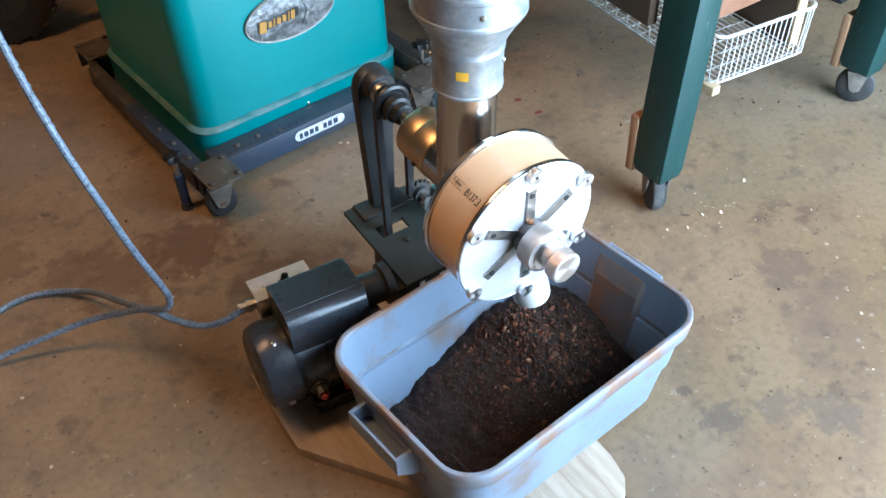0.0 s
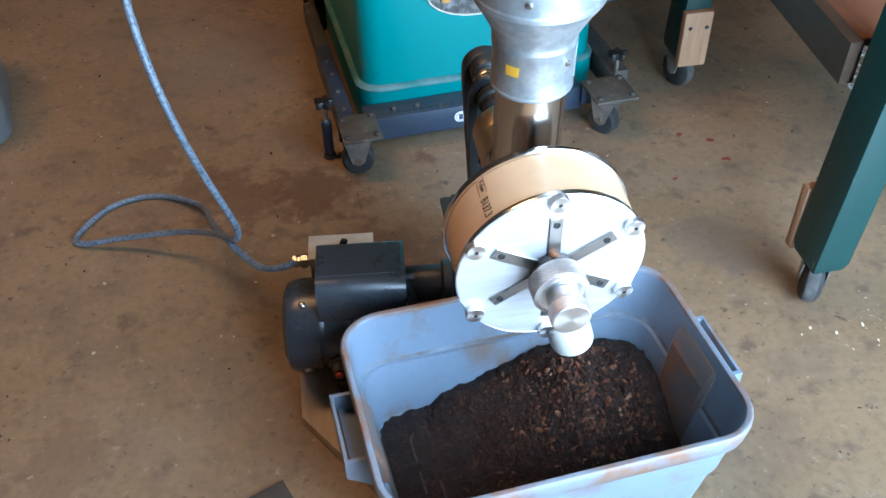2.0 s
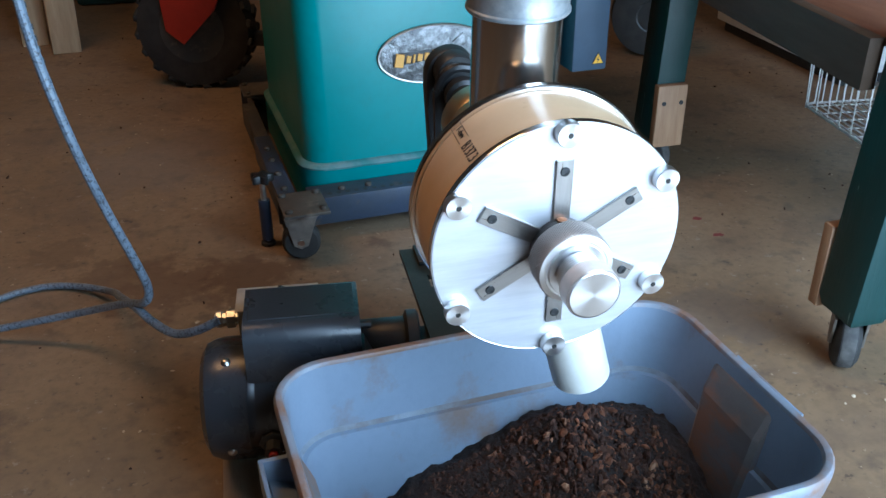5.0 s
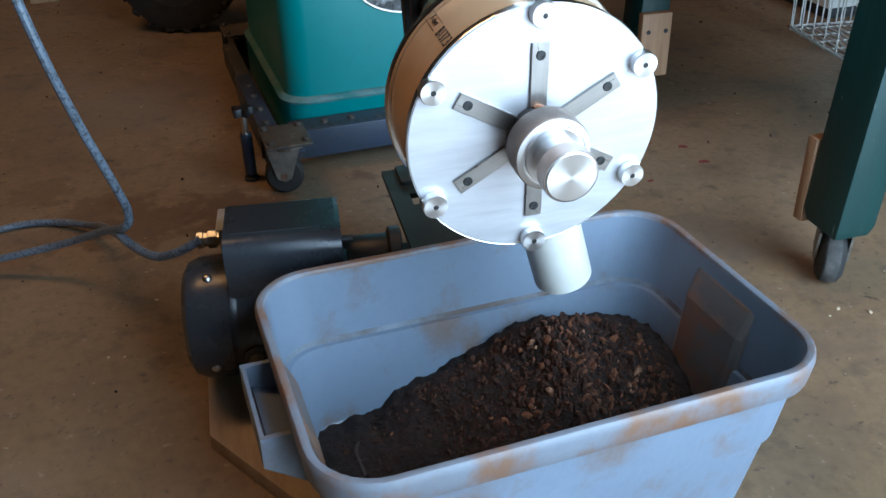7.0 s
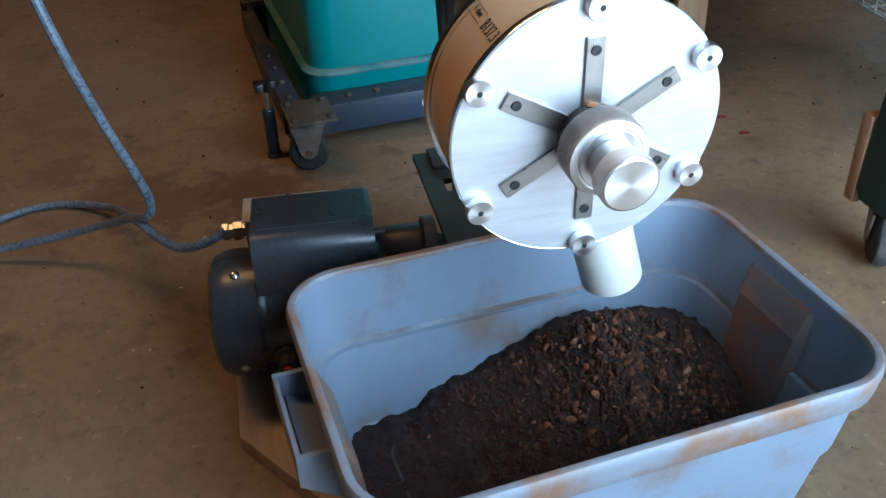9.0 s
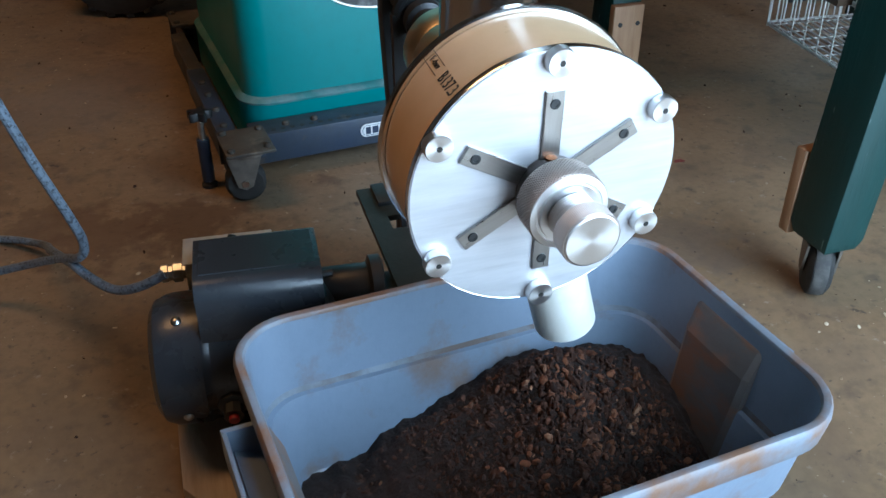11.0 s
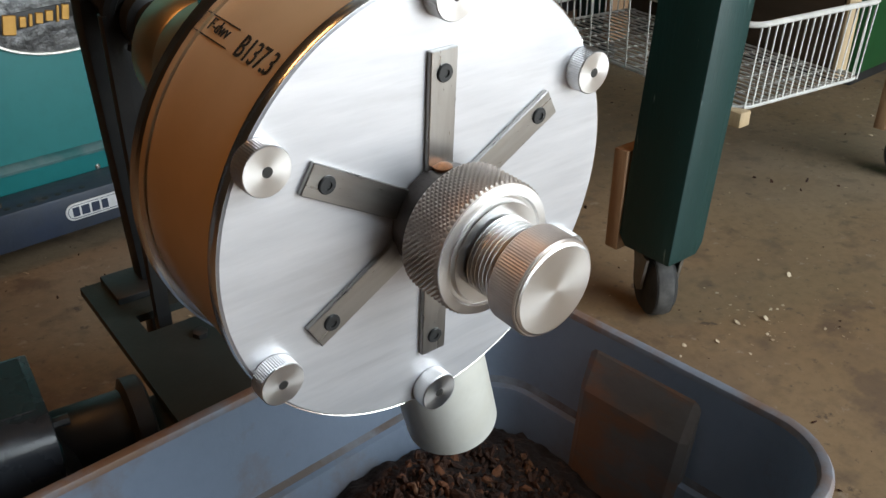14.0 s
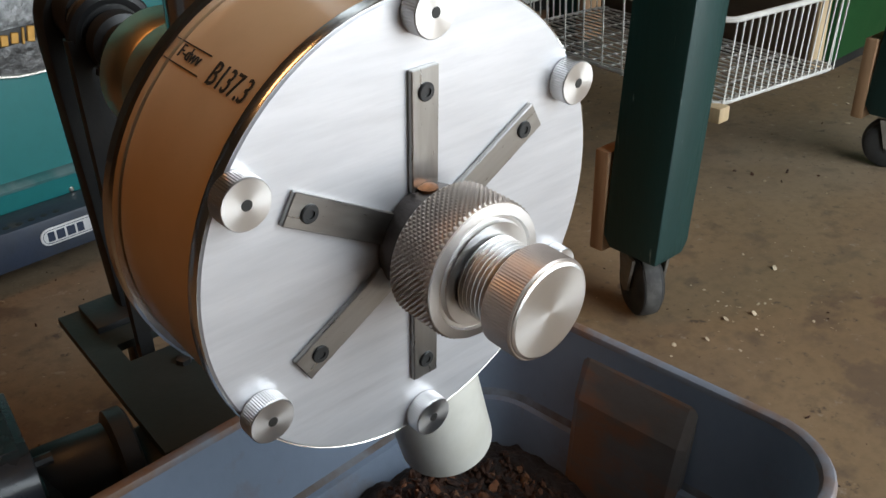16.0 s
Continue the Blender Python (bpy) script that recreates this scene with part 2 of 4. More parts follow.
M_PVC = material("white_pvc", (0.74, 0.72, 0.66), 0.35, second=(0.66, 0.63, 0.55), scale=20, fine_amount=0.12, bump=0.06, stain=(0.45, 0.36, 0.26), stain_scale=30, stain_range=(0.62, 0.85))
M_TUB = material("grey_blue_plastic", (0.200, 0.248, 0.322), 0.42, second=(0.182, 0.224, 0.288), scale=6, fine=90, fine_amount=0.10, bump=0.12, bump_scale=160, rough_vary=0.07,
                 stain=(0.180, 0.135, 0.115), stain_scale=13, stain_range=(0.53, 0.70))
M_RIM = material("dirty_rim_plastic", (0.22, 0.25, 0.30), 0.45, second=(0.205, 0.22, 0.255), scale=9, fine=90, fine_amount=0.15, bump=0.15, bump_scale=160, stain=(0.22, 0.125, 0.080), stain_scale=14, stain_range=(0.44, 0.60))
# brown dirt stains, with warm reflected light mixed into the base colour
M_TUBDIRT_WARM = material("dirt_and_warm_light_plastic", (0.165, 0.155, 0.155), 0.5, second=(0.135, 0.105, 0.085), scale=14, fine_amount=0.2, bump=0.15, stain=(0.23, 0.115, 0.065), stain_scale=24, stain_range=(0.50, 0.62), stretch=(1, 0.5, 1))
M_RIBDIRT = material("soil_darkened_plastic", (0.050, 0.042, 0.038), 0.7, second=(0.028, 0.018, 0.014), scale=40, fine_amount=0.4, bump=0.3)
M_LEDGE = material("ledge_dirt", (0.20, 0.235, 0.285), 0.6, second=(0.15, 0.16, 0.18), scale=30, fine_amount=0.3, bump=0.2, stain=(0.095, 0.065, 0.052), stain_scale=9, stain_range=(0.50, 0.64))
M_SOIL = material("ground_bark_soil", (0.020, 0.0088, 0.0055), 0.95, second=(0.0105, 0.005, 0.0035), scale=45, fine=220, fine_amount=0.5, bump=0.9, bump_scale=320, stain=(0.085, 0.036, 0.017), stain_scale=70, stain_range=(0.58, 0.72), bump_distance=0.004)
M_CLOD = material("bark_crumbs", (0.062, 0.022, 0.0095), 0.92, second=(0.026, 0.0095, 0.005), scale=90, spread=(0.4, 0.6), fine=260, fine_amount=0.4, bump=0.6, bump_scale=300, stain=(0.19, 0.080, 0.034), stain_scale=48, stain_range=(0.60, 0.68))
# bark much brighter than the crumbs: light under the spout put into colour
M_LITLUMP = material("bark_lumps", (0.180, 0.066, 0.028), 0.9, second=(0.095, 0.034, 0.016), scale=70, spread=(0.4, 0.6), fine=260, fine_amount=0.4, bump=0.6, bump_scale=300, stain=(0.30, 0.165, 0.095), stain_scale=35, stain_range=(0.56, 0.64))
M_PLY = material("plywood", (0.43, 0.335, 0.25), 0.62, second=(0.33, 0.245, 0.175), scale=10, fine=60, fine_amount=0.2, bump=0.25, bump_scale=60, stretch=(7, 0.7, 1), stain=(0.22, 0.14, 0.085), stain_scale=5, stain_range=(0.6, 0.8))
M_WOOD = material("raw_fir_block", (0.40, 0.235, 0.13), 0.6, second=(0.31, 0.17, 0.09), scale=12, fine_amount=0.2, bump=0.2, bump_scale=80, stretch=(6, 6, 0.6))
M_PALEWOOD = material("pale_pine", (0.52, 0.38, 0.23), 0.6, second=(0.43, 0.30, 0.17), scale=12, fine_amount=0.2, bump=0.2, bump_scale=80, stretch=(6, 6, 0.6))
M_SHELF = material("red_brown_shelf_board", (0.20, 0.085, 0.042), 0.48, second=(0.15, 0.06, 0.03), scale=8, fine_amount=0.2, bump=0.15, stretch=(6, 0.6, 6))
# brown of the side apron, reused as painted shade on the basket plank
M_APRON_PLANKSHADE = material("dark_brown_apron_and_plank_shade", (0.075, 0.045, 0.026), 0.5, second=(0.055, 0.032, 0.018), scale=8, fine_amount=0.2, bump=0.15, stretch=(6, 0.6, 6))
M_GREEN = material("dark_green_bench_paint", (0.004, 0.031, 0.028), 0.44, second=(0.005, 0.037, 0.034), scale=9, fine_amount=0.25, bump=0.3, bump_scale=70, stretch=(3, 3, 0.5),
                   stain=(0.16, 0.22, 0.20), stain_scale=30, stain_range=(0.655, 0.70))
M_WIRE = material("white_coated_wire", (0.62, 0.60, 0.56), 0.4, scale=30)
M_CABLE = material("blue_grey_cable_jacket", (0.18, 0.225, 0.28), 0.45, second=(0.14, 0.175, 0.22), scale=30, fine_amount=0.15, bump=0.1, stain=(0.05, 0.055, 0.065), stain_scale=260, stain_range=(0.50, 0.62))
M_DARKPLASTIC = material("black_plastic", (0.012, 0.012, 0.013), 0.4, scale=30, bump=0.1)
M_RED = material("red_enamel", (0.46, 0.030, 0.014), 0.4, scale=10, second=(0.38, 0.024, 0.012))
M_REDPLASTIC = material("red_plastic", (0.40, 0.02, 0.02), 0.4)
M_WHITE = material("white_enamel", (0.70, 0.69, 0.66), 0.4, scale=6, second=(0.62, 0.60, 0.56))
M_LABEL = material("silver_label", (0.72, 0.72, 0.72), 0.45, scale=30)
M_INK = material("dark_ink", (0.02, 0.018, 0.016), 0.5)
M_INKBLUE = material("label_dark_blue", (0.02, 0.035, 0.07), 0.5)
M_YELLOW = material("yellow_sticker", (0.78, 0.42, 0.03), 0.5, second=(0.70, 0.36, 0.03), scale=60)
M_GOLD = material("gold_paint", (0.56, 0.30, 0.08), 0.4, 0.6)
M_COPPER = material("copper_weld", (0.36, 0.15, 0.07), 0.4, 0.9, second=(0.22, 0.10, 0.05), scale=200)
M_PEWTER = material("cast_pewter", (0.30, 0.30, 0.30), 0.45, 0.7, second=(0.14, 0.14, 0.14), scale=55, spread=(0.42, 0.58), fine=160, fine_amount=0.4, bump=0.9, bump_scale=90, bump_distance=0.004)
M_TEALDUST = material("dusty_teal_edge", (0.10, 0.19, 0.19), 0.6, second=(0.03, 0.15, 0.15), scale=26, spread=(0.4, 0.6), fine_amount=0.2, bump=0.3)
M_BLUEBOX = material("blue_grey_switch_box", (0.055, 0.085, 0.125), 0.45, scale=8)
M_BRIGHTGREEN = material("green_enamel", (0.006, 0.07, 0.02), 0.4, scale=8)
M_CHIP = material("sawdust_chips", (0.58, 0.46, 0.32), 0.85, second=(0.26, 0.18, 0.11), scale=3, spread=(0.4, 0.6))
M_RED_MARK = material("red_paint_drops", (0.20, 0.03, 0.025), 0.6)

# ---- shapes ----


def lathe(profile, m=None, seg=48, cap=True, bm=None):
    """Turns (radius, height) pairs round z. m: where the piece stands."""
    bm = bm or bmesh.new()
    rings = []
    for r, h in profile:
        rings.append([bm.verts.new((r * math.cos(2 * math.pi * i / seg), r * math.sin(2 * math.pi * i / seg), h)) for i in range(seg)])
    for a, b in zip(rings, rings[1:]):
        for i in range(seg):
            j = (i + 1) % seg
            bm.faces.new((a[i], a[j], b[j], b[i]))
    if cap:
        bm.faces.new(rings[0][::-1])
        bm.faces.new(rings[-1])
    if m is not None:
        bmesh.ops.transform(bm, matrix=m, verts=[v for ring in rings for v in ring])
    return bm


def box(sx, sy, sz, m=None, bevel=0.0, seg=2, bm=None):
    """A box with rounded edges, centred at m."""
    part_bm = bmesh.new()
    bmesh.ops.create_cube(part_bm, size=1.0)
    bmesh.ops.scale(part_bm, vec=(sx, sy, sz), verts=part_bm.verts)
    if bevel:
        bmesh.ops.bevel(part_bm, geom=list(part_bm.edges), offset=bevel, segments=seg, affect="EDGES", profile=0.5)
    if m is not None:
        bmesh.ops.transform(part_bm, matrix=m, verts=part_bm.verts)
    return merge(bm, part_bm)


def merge(bm, other):
    if bm is None:
        return other
    tmp = bpy.data.meshes.new("tmp")
    other.to_mesh(tmp)
    other.free()
    bm.from_mesh(tmp)
    bpy.data.meshes.remove(tmp)
    return bm


def prism(outline, z0, z1, bevel=0.0, m=None, bm=None, seg=2):
    """An outline in x and y raised from z0 to z1."""
    p = bmesh.new()
    low = [p.verts.new((x, y, z0)) for x, y in outline]
    high = [p.verts.new((x, y, z1)) for x, y in outline]
    p.faces.new(low[::-1])
    top = p.faces.new(high)
    for i in range(len(outline)):
        j = (i + 1) % len(outline)
        p.faces.new((low[i], low[j], high[j], high[i]))
    bmesh.ops.recalc_face_normals(p, faces=p.faces)
    if bevel:
        bmesh.ops.bevel(p, geom=list(top.edges), offset=bevel, segments=seg, affect="EDGES", profile=0.5)
    if m is not None:
        bmesh.ops.transform(p, matrix=m, verts=p.verts)
    return merge(bm, p)


def rounded(sx, sy, r, n=8, cx=0.0, cy=0.0):
    """A rectangle's outline with round corners."""
    pts = []
    for qx, qy, a0 in ((1, 1, 0), (-1, 1, 90), (-1, -1, 180), (1, -1, 270)):
        for i in range(n + 1):
            a = radians(a0 + 90 * i / n)
            pts.append((cx + qx * (sx / 2 - r) + r * math.cos(a), cy + qy * (sy / 2 - r) + r * math.sin(a)))
    return pts


def spline(points, steps=10):
    """A smooth line through the points."""
    pts = [Vector(p) for p in points]
    pts = [2 * pts[0] - pts[1]] + pts + [2 * pts[-1] - pts[-2]]
    out = []
    for a, b, c, d in zip(pts, pts[1:], pts[2:], pts[3:]):
        for i in range(steps):
            t = i / steps
            out.append(0.5 * ((2 * b) + (c - a) * t + (2 * a - 5 * b + 4 * c - d) * t * t + (3 * b - a - 3 * c + d) * t ** 3))
    out.append(pts[-2])
    return out


def rod(points, r, seg=8, closed=False, bm=None):
    """A round rod along a line of points."""
    bm = bm or bmesh.new()
    pts = [Vector(p) for p in points]
    rings, side = [], None
    n = len(pts)
    for i, p in enumerate(pts):
        d = (pts[(i + 1) % n] - pts[i - 1]) if closed else (pts[min(i + 1, n - 1)] - pts[max(i - 1, 0)])
        d.normalize()
        if side is None:
            side = d.orthogonal().normalized()
        side = (side - d * side.dot(d)).normalized()
        up = d.cross(side)
        rings.append([bm.verts.new(p + r * (math.cos(2 * math.pi * k / seg) * side + math.sin(2 * math.pi * k / seg) * up)) for k in range(seg)])
    pairs = list(zip(rings, rings[1:])) + ([(rings[-1], rings[0])] if closed else [])
    for a, b in pairs:
        for k in range(seg):
            j = (k + 1) % seg
            bm.faces.new((a[k], a[j], b[j], b[k]))
    if not closed:
        bm.faces.new(rings[0][::-1])
        bm.faces.new(rings[-1])
    return bm


def finish(bm, name, mat, smooth=35):
    bmesh.ops.recalc_face_normals(bm, faces=bm.faces)
    me = bpy.data.meshes.new(name)
    bm.to_mesh(me)
    bm.free()
    for p in me.polygons:
        p.use_smooth = True
    me.set_sharp_from_angle(angle=radians(smooth))
    me.materials.append(mat)
    return me


def part(name, bm, mat, parent, label="", m=None, smooth=35):
    """One mesh under a thing or under a part."""
    me = bm if isinstance(bm, bpy.types.Mesh) else finish(bm, name, mat, smooth)
    ob = new(name, me)
    ob.parent = parent
    if m is not None:
        ob.matrix_basis = m
    return tagged(ob, label)


def thing(name, label, category, m=None, group="", kind="", bm=None, mat=None, smooth=35):
    ob = new(name, finish(bm, name, mat, smooth) if bm else None)
    if m is not None:
        ob.matrix_basis = m
    return tagged(ob, label, category, group, kind)


ALONG_Y = pose(0, 0, 0, -90, 0, 0)      # turns z into +y
ALONG_X = pose(0, 0, 0, 0, 90, 0)       # turns z into +x
T = Matrix.Translation

# ---- the garage ----
thing("floor", "worn tan concrete garage floor with rust-brown stains", "floor", kind="structure", bm=box(7.4, 7.22, 0.12, T((0.2, 1.89, -0.06))), mat=M_FLOOR)
thing("ground", "pale concrete drive outside the garage door", "ground", kind="structure", bm=box(400, 400, 0.1, T((0, 0, -0.174))), mat=M_DRIVE)
thing("wall_north", "plain tan boarded wall", "wall", kind="structure", bm=box(7.2, 0.15, 2.7, T((0.2, 5.42, 1.35))), mat=M_WALL)
thing("wall_west", "plain tan boarded wall", "wall", kind="structure", bm=box(0.15, 6.70, 2.7, T((-3.32, 1.995, 1.35))), mat=M_WALL)
thing("wall_east", "plain tan boarded wall", "wall", kind="structure", bm=box(0.15, 6.70, 2.7, T((3.72, 1.995, 1.35))), mat=M_WALL)
south = box(3.365, 0.15, 2.7, T((-1.5625, -1.28, 1.35)))
south = box(1.825, 0.15, 2.7, T((2.7325, -1.28, 1.35)), bm=south)
south = box(1.70, 0.15, 0.52, T((0.97, -1.28, 2.44)), bm=south)
thing("wall_south", "wall round the wide open garage door", "wall", kind="structure", bm=south, mat=M_WALL)
thing("ceiling", "plain brown boarded garage ceiling", "ceiling", kind="structure", bm=box(7.4, 7.22, 0.1, T((0.2, 1.89, 2.76))), mat=M_CEIL)

# ---- the mill ----
MILL = pose(0.0150, 0.0171, 0.3815, 3.7, 0.0, 0.7)
mill = thing("grinding_mill", "home-built mill with aluminium disc front, tan drum and steel feed tube", "mill", MILL)
mill.empty_display_size = 0.1


def lip(r, h0, h1, b=0.0012):
    return [(r - b, h0), (r, h0 + b), (r, h1 - b), (r - b, h1)]


part("drum", lathe(lip(0.0990, 0.0020, 0.065), ALONG_Y, 96), M_TAN, mill, "glossy tan plastic pipe drum")
part("front_plate", lathe(lip(0.1012, -0.001, 0.0055), ALONG_Y, 96), M_ALU, mill, "brushed aluminium disc")
part("plate_edge", lathe([(0.0990, 0.0052), (0.1015, 0.0053), (0.1018, 0.0010), (0.1012, -0.0004), (0.0990, 0.0008)], ALONG_Y, 96), M_POLISHED, mill, "polished turned edge of the disc")
part("back_plate", lathe(lip(0.1030, 0.065, 0.0725), ALONG_Y, 96), M_POLISHED, mill, "aluminium back ring")


def knurled(r, h0, h1, teeth, depth, m, rows=0, b=0.0010, step=2):
    """A cylinder with a knurled side: straight grooves, or crossing ones where rows is given."""
    bm = bmesh.new()
    seg = teeth * (6 if rows else step)
    count = rows * 6 if rows else 1
    hs = [h0, h0 + b] + [h0 + b + (h1 - h0 - 2 * b) * i / count for i in range(1, count)] + [h1 - b, h1]
    rings = []
    for k, h in enumerate(hs):
        ring = []
        for i in range(seg):
            if k in (0, len(hs) - 1):
                rr = r - b
            elif rows:
                u, v = i / 6, (k - 1) / 6
                rr = r - depth * (1 - min(1.0, 2.6 * min(abs((u + v) % 1 - 0.5), abs((u - v) % 1 - 0.5))))
            else:
                rr = r - (depth if i % 2 else 0.0)
            a = 2 * math.pi * i / seg
            ring.append(bm.verts.new((rr * math.cos(a), rr * math.sin(a), h)))
        rings.append(ring)
    for a_, b_ in zip(rings, rings[1:]):
        for i in range(seg):
            j = (i + 1) % seg
            bm.faces.new((a_[i], a_[j], b_[j], b_[i]))
    bm.faces.new(rings[0][::-1])
    bm.faces.new(rings[-1])
    bmesh.ops.transform(bm, matrix=m, verts=bm.verts)
    return bm


# six thumb nuts on the rim and six spring straps to the hub
OFF = 90.8
knob_mesh = finish(knurled(0.0099, 0.001, 0.0092, 60, 0.00022, pose(0, 0, 0, 90, 0, 0), b=0.0005), "knob", M_ALU2, 20)
bore_mesh = finish(lathe([(0.0021, 0.0088), (0.0021, 0.00935)], pose(0, 0, 0, 90, 0, 0), 16), "bore", M_INK)
strap_bm = box(0.0135, 0.0026, 0.052, T((0, -0.0024, 0.0468)), 0.0004, 1)
strap_mesh = finish(strap_bm, "strap", M_STEEL)
screw_mesh = finish(lathe([(0.0038, -0.0003), (0.0038, 0.0006), (0.0034, 0.0011), (0.0018, 0.0011), (0.0018, 0.0004)], pose(0, -0.0037, 0.0634, 90, 0, 0), 20), "screw", M_BLACK)
for i in range(6):
    a = OFF + 60 * i
    turn = pose(0, 0, 0, 0, 90 - a, 0)
    k = part("knob", knob_mesh, None, mill, "knurled aluminium thumb nut", T((0.0945 * math.cos(radians(a)), 0, 0.0945 * math.sin(radians(a)))))
    part("bore", bore_mesh, None, k, "dark threaded hole")
    s = part("strap", strap_mesh, None, mill, "bare steel strap", turn)
    part("screw", screw_mesh, None, s, "black socket screw")

IN_FRONT = pose(0, 0, 0, 90, 0, 0)      # turns z into -y
part("hub", lathe(lip(0.0235, 0.001, 0.016), IN_FRONT, 48), M_BURNT, mill, "heat-darkened steel hub with a copper weld")
part("weld_bead", lathe([(0.0015, 0), (0.0040, 0.0008), (0.0044, 0.0022), (0.0015, 0.0032)], pose(-0.001, -0.0055, 0.0222, 0, 0, 20), 10), M_COPPER, mill, "copper-coloured weld")
part("knurled_nut", knurled(0.0297, 0.016, 0.0375, 68, 0.0009, IN_FRONT, rows=8), M_KNURL, mill, "diamond-knurled steel nut", smooth=15)
part("nut_face", lathe([(0.0285, 0.0374), (0.0285, 0.0385), (0.0245, 0.0392), (0.0238, 0.0380), (0.0225, 0.0380), (0.0218, 0.0402), (0.0165, 0.0402)], IN_FRONT, 64), M_ALU2, mill, "stepped bright nut face")
thread = [(0.0150, 0.040)]
for i in range(6):
    z = 0.0405 + 0.0022 * i
    thread += [(0.0150, z), (0.0150, z + 0.0005), (0.0170, z + 0.0010), (0.0170, z + 0.0014), (0.0150, z + 0.0019)]
thread += [(0.0158, 0.0545), (0.0158, 0.061)]
part("threaded_stem", lathe(thread, IN_FRONT, 48), M_ALU2, mill, "threaded aluminium stem", smooth=25)
end = part("end_knob", knurled(0.0208, 0.057, 0.0715, 110, 0.00014, IN_FRONT, b=0.0007), M_KNURL, mill, "fine-knurled round end knob", smooth=20)
part("end_face", lathe([(0.0195, 0.0713), (0.0195, 0.0722), (0.0185, 0.0727)], IN_FRONT, 64), M_ALU2, end, "turned bright end face", smooth=8)

# spout out of the drum's lower side
spout_m = pose(0.0, 0.034, 0, 0, 164, 0)
part("spout", lathe([(0.0262, 0.085), (0.0262, 0.173), (0.0255, 0.1740), (0.0230, 0.1740), (0.0225, 0.173), (0.0225, 0.120)], spout_m, 48), M_PVC, mill, "short dirty white plastic pipe spout")

# feed tee, tube and reducer behind the drum
part("feed_tee", lathe([(0.037, 0.0725), (0.037, 0.172), (0.035, 0.174)], ALONG_Y, 48), M_STAINLESS, mill, "steel feed housing")
coupling = part("coupling", lathe([(0.034, 0.174), (0.0375, 0.175), (0.0382, 0.177), (0.0382, 0.206), (0.0375, 0.208), (0.0382, 0.210), (0.0382, 0.236), (0.037, 0.2385), (0.020, 0.239)], ALONG_Y, 48), M_WARMSTEEL, mill, "polished steel coupling collar, warm reflection tinted into its colour")
part("set_screw", lathe([(0.0035, 0.0), (0.0035, 0.002)], pose(-0.0365, 0.196, -0.012, 0, -90, 0), 12), M_BLACK, coupling)
part("feed_tube", lathe([(0.0370, 0.0), (0.0370, 0.154), (0.0355, 0.154), (0.0355, 0.02)], T((0, 0.131, 0.0)), 64), M_STAINLESS, mill, "polished stainless feed tube")
red = [(0.0420, 0.143), (0.0428, 0.144), (0.0428, 0.146), (0.0415, 0.1475), (0.0415, 0.193), (0.0428, 0.195), (0.0428, 0.198), (0.0420, 0.2), (0.0425, 0.204), (0.0470, 0.214), (0.0570, 0.232), (0.0625, 0.240),
       (0.0640, 0.243), (0.0655, 0.245), (0.0655, 0.249), (0.0640, 0.251), (0.0640, 0.276), (0.0655, 0.278), (0.0655, 0.282), (0.0640, 0.284), (0.0640, 0.330), (0.0655, 0.332), (0.0655, 0.336), (0.0640, 0.338), (0.0640, 0.40), (0.0625, 0.40), (0.0625, 0.25)]
reducer = part("duct_reducer", lathe(red, T((0, 0.131, 0)), 64), M_GALV, mill, "galvanised sheet duct reducer with crimped beads")


def on_duct(angle, r, z):
    a = radians(angle)
    return T((r * math.cos(a), 0.131 + r * math.sin(a), z)) @ Matrix.Rotation(a, 4, "Z") @ pose(0, 0, 0, 0, 90, 0)


screw2 = finish(lathe([(0.0034, -0.001), (0.0034, 0.0012), (0.0024, 0.0026), (0.001, 0.0028)], None, 10), "screw", M_ZINC)
for ang, r, z in ((-52, 0.0415, 0.181), (170, 0.037, 0.144), (-8, 0.037, 0.144), (-112, 0.0640, 0.263), (-30, 0.0640, 0.268), (150, 0.0415, 0.181)):
    part("screw", screw2, None, reducer, "zinc screw", on_duct(ang, r, z))
part("seam", box(0.0016, 0.006, 0.040, T((0, 0, 0)), 0.0005, 1), M_GALV, reducer, "folded sheet seam", T((0.0420 * math.cos(radians(-20)), 0.131 + 0.0420 * math.sin(radians(-20)), 0.174)) @ pose(0, 0, 0, 0, 0, -20))
st = bmesh.new()
grid = [[st.verts.new((0.0421 * math.cos(radians(-143 + 2.8 * i)), 0.131 + 0.0421 * math.sin(radians(-143 + 2.8 * i)), 0.171 + 0.011 * j)) for j in range(2)] for i in range(8)]
for i in range(7):
    st.faces.new((grid[i][0], grid[i + 1][0], grid[i + 1][1], grid[i][1]))
ext = bmesh.ops.extrude_face_region(st, geom=list(st.faces))
for v in [e for e in ext["geom"] if isinstance(e, bmesh.types.BMVert)]:
    d = Vector((v.co.x, v.co.y - 0.131, 0)).normalized()
    v.co += d * 0.0004
part("sticker", st, M_YELLOW, reducer, "small yellow sticker")

# drive behind: shaft, bearing upright, pulleys, belt, base
part("shaft", lathe([(0.009, 0.24), (0.009, 0.385)], ALONG_Y, 24), M_STEEL, mill, "bare steel shaft")
up = [(-0.012, -0.238), (0.028, -0.238), (0.032, -0.02)] + [(0.003 + 0.029 * math.cos(radians(a)), 0.029 * math.sin(radians(a)) - 0.001) for a in range(0, 181, 12)] + [(-0.026, -0.02)]
part("upright", prism(up, -0.009, 0.009, 0.003, T((0, 0.370, 0)) @ pose(0, 0, 0, 90, 0, 0)), M_BLACK, mill, "black steel upright with a rounded top")
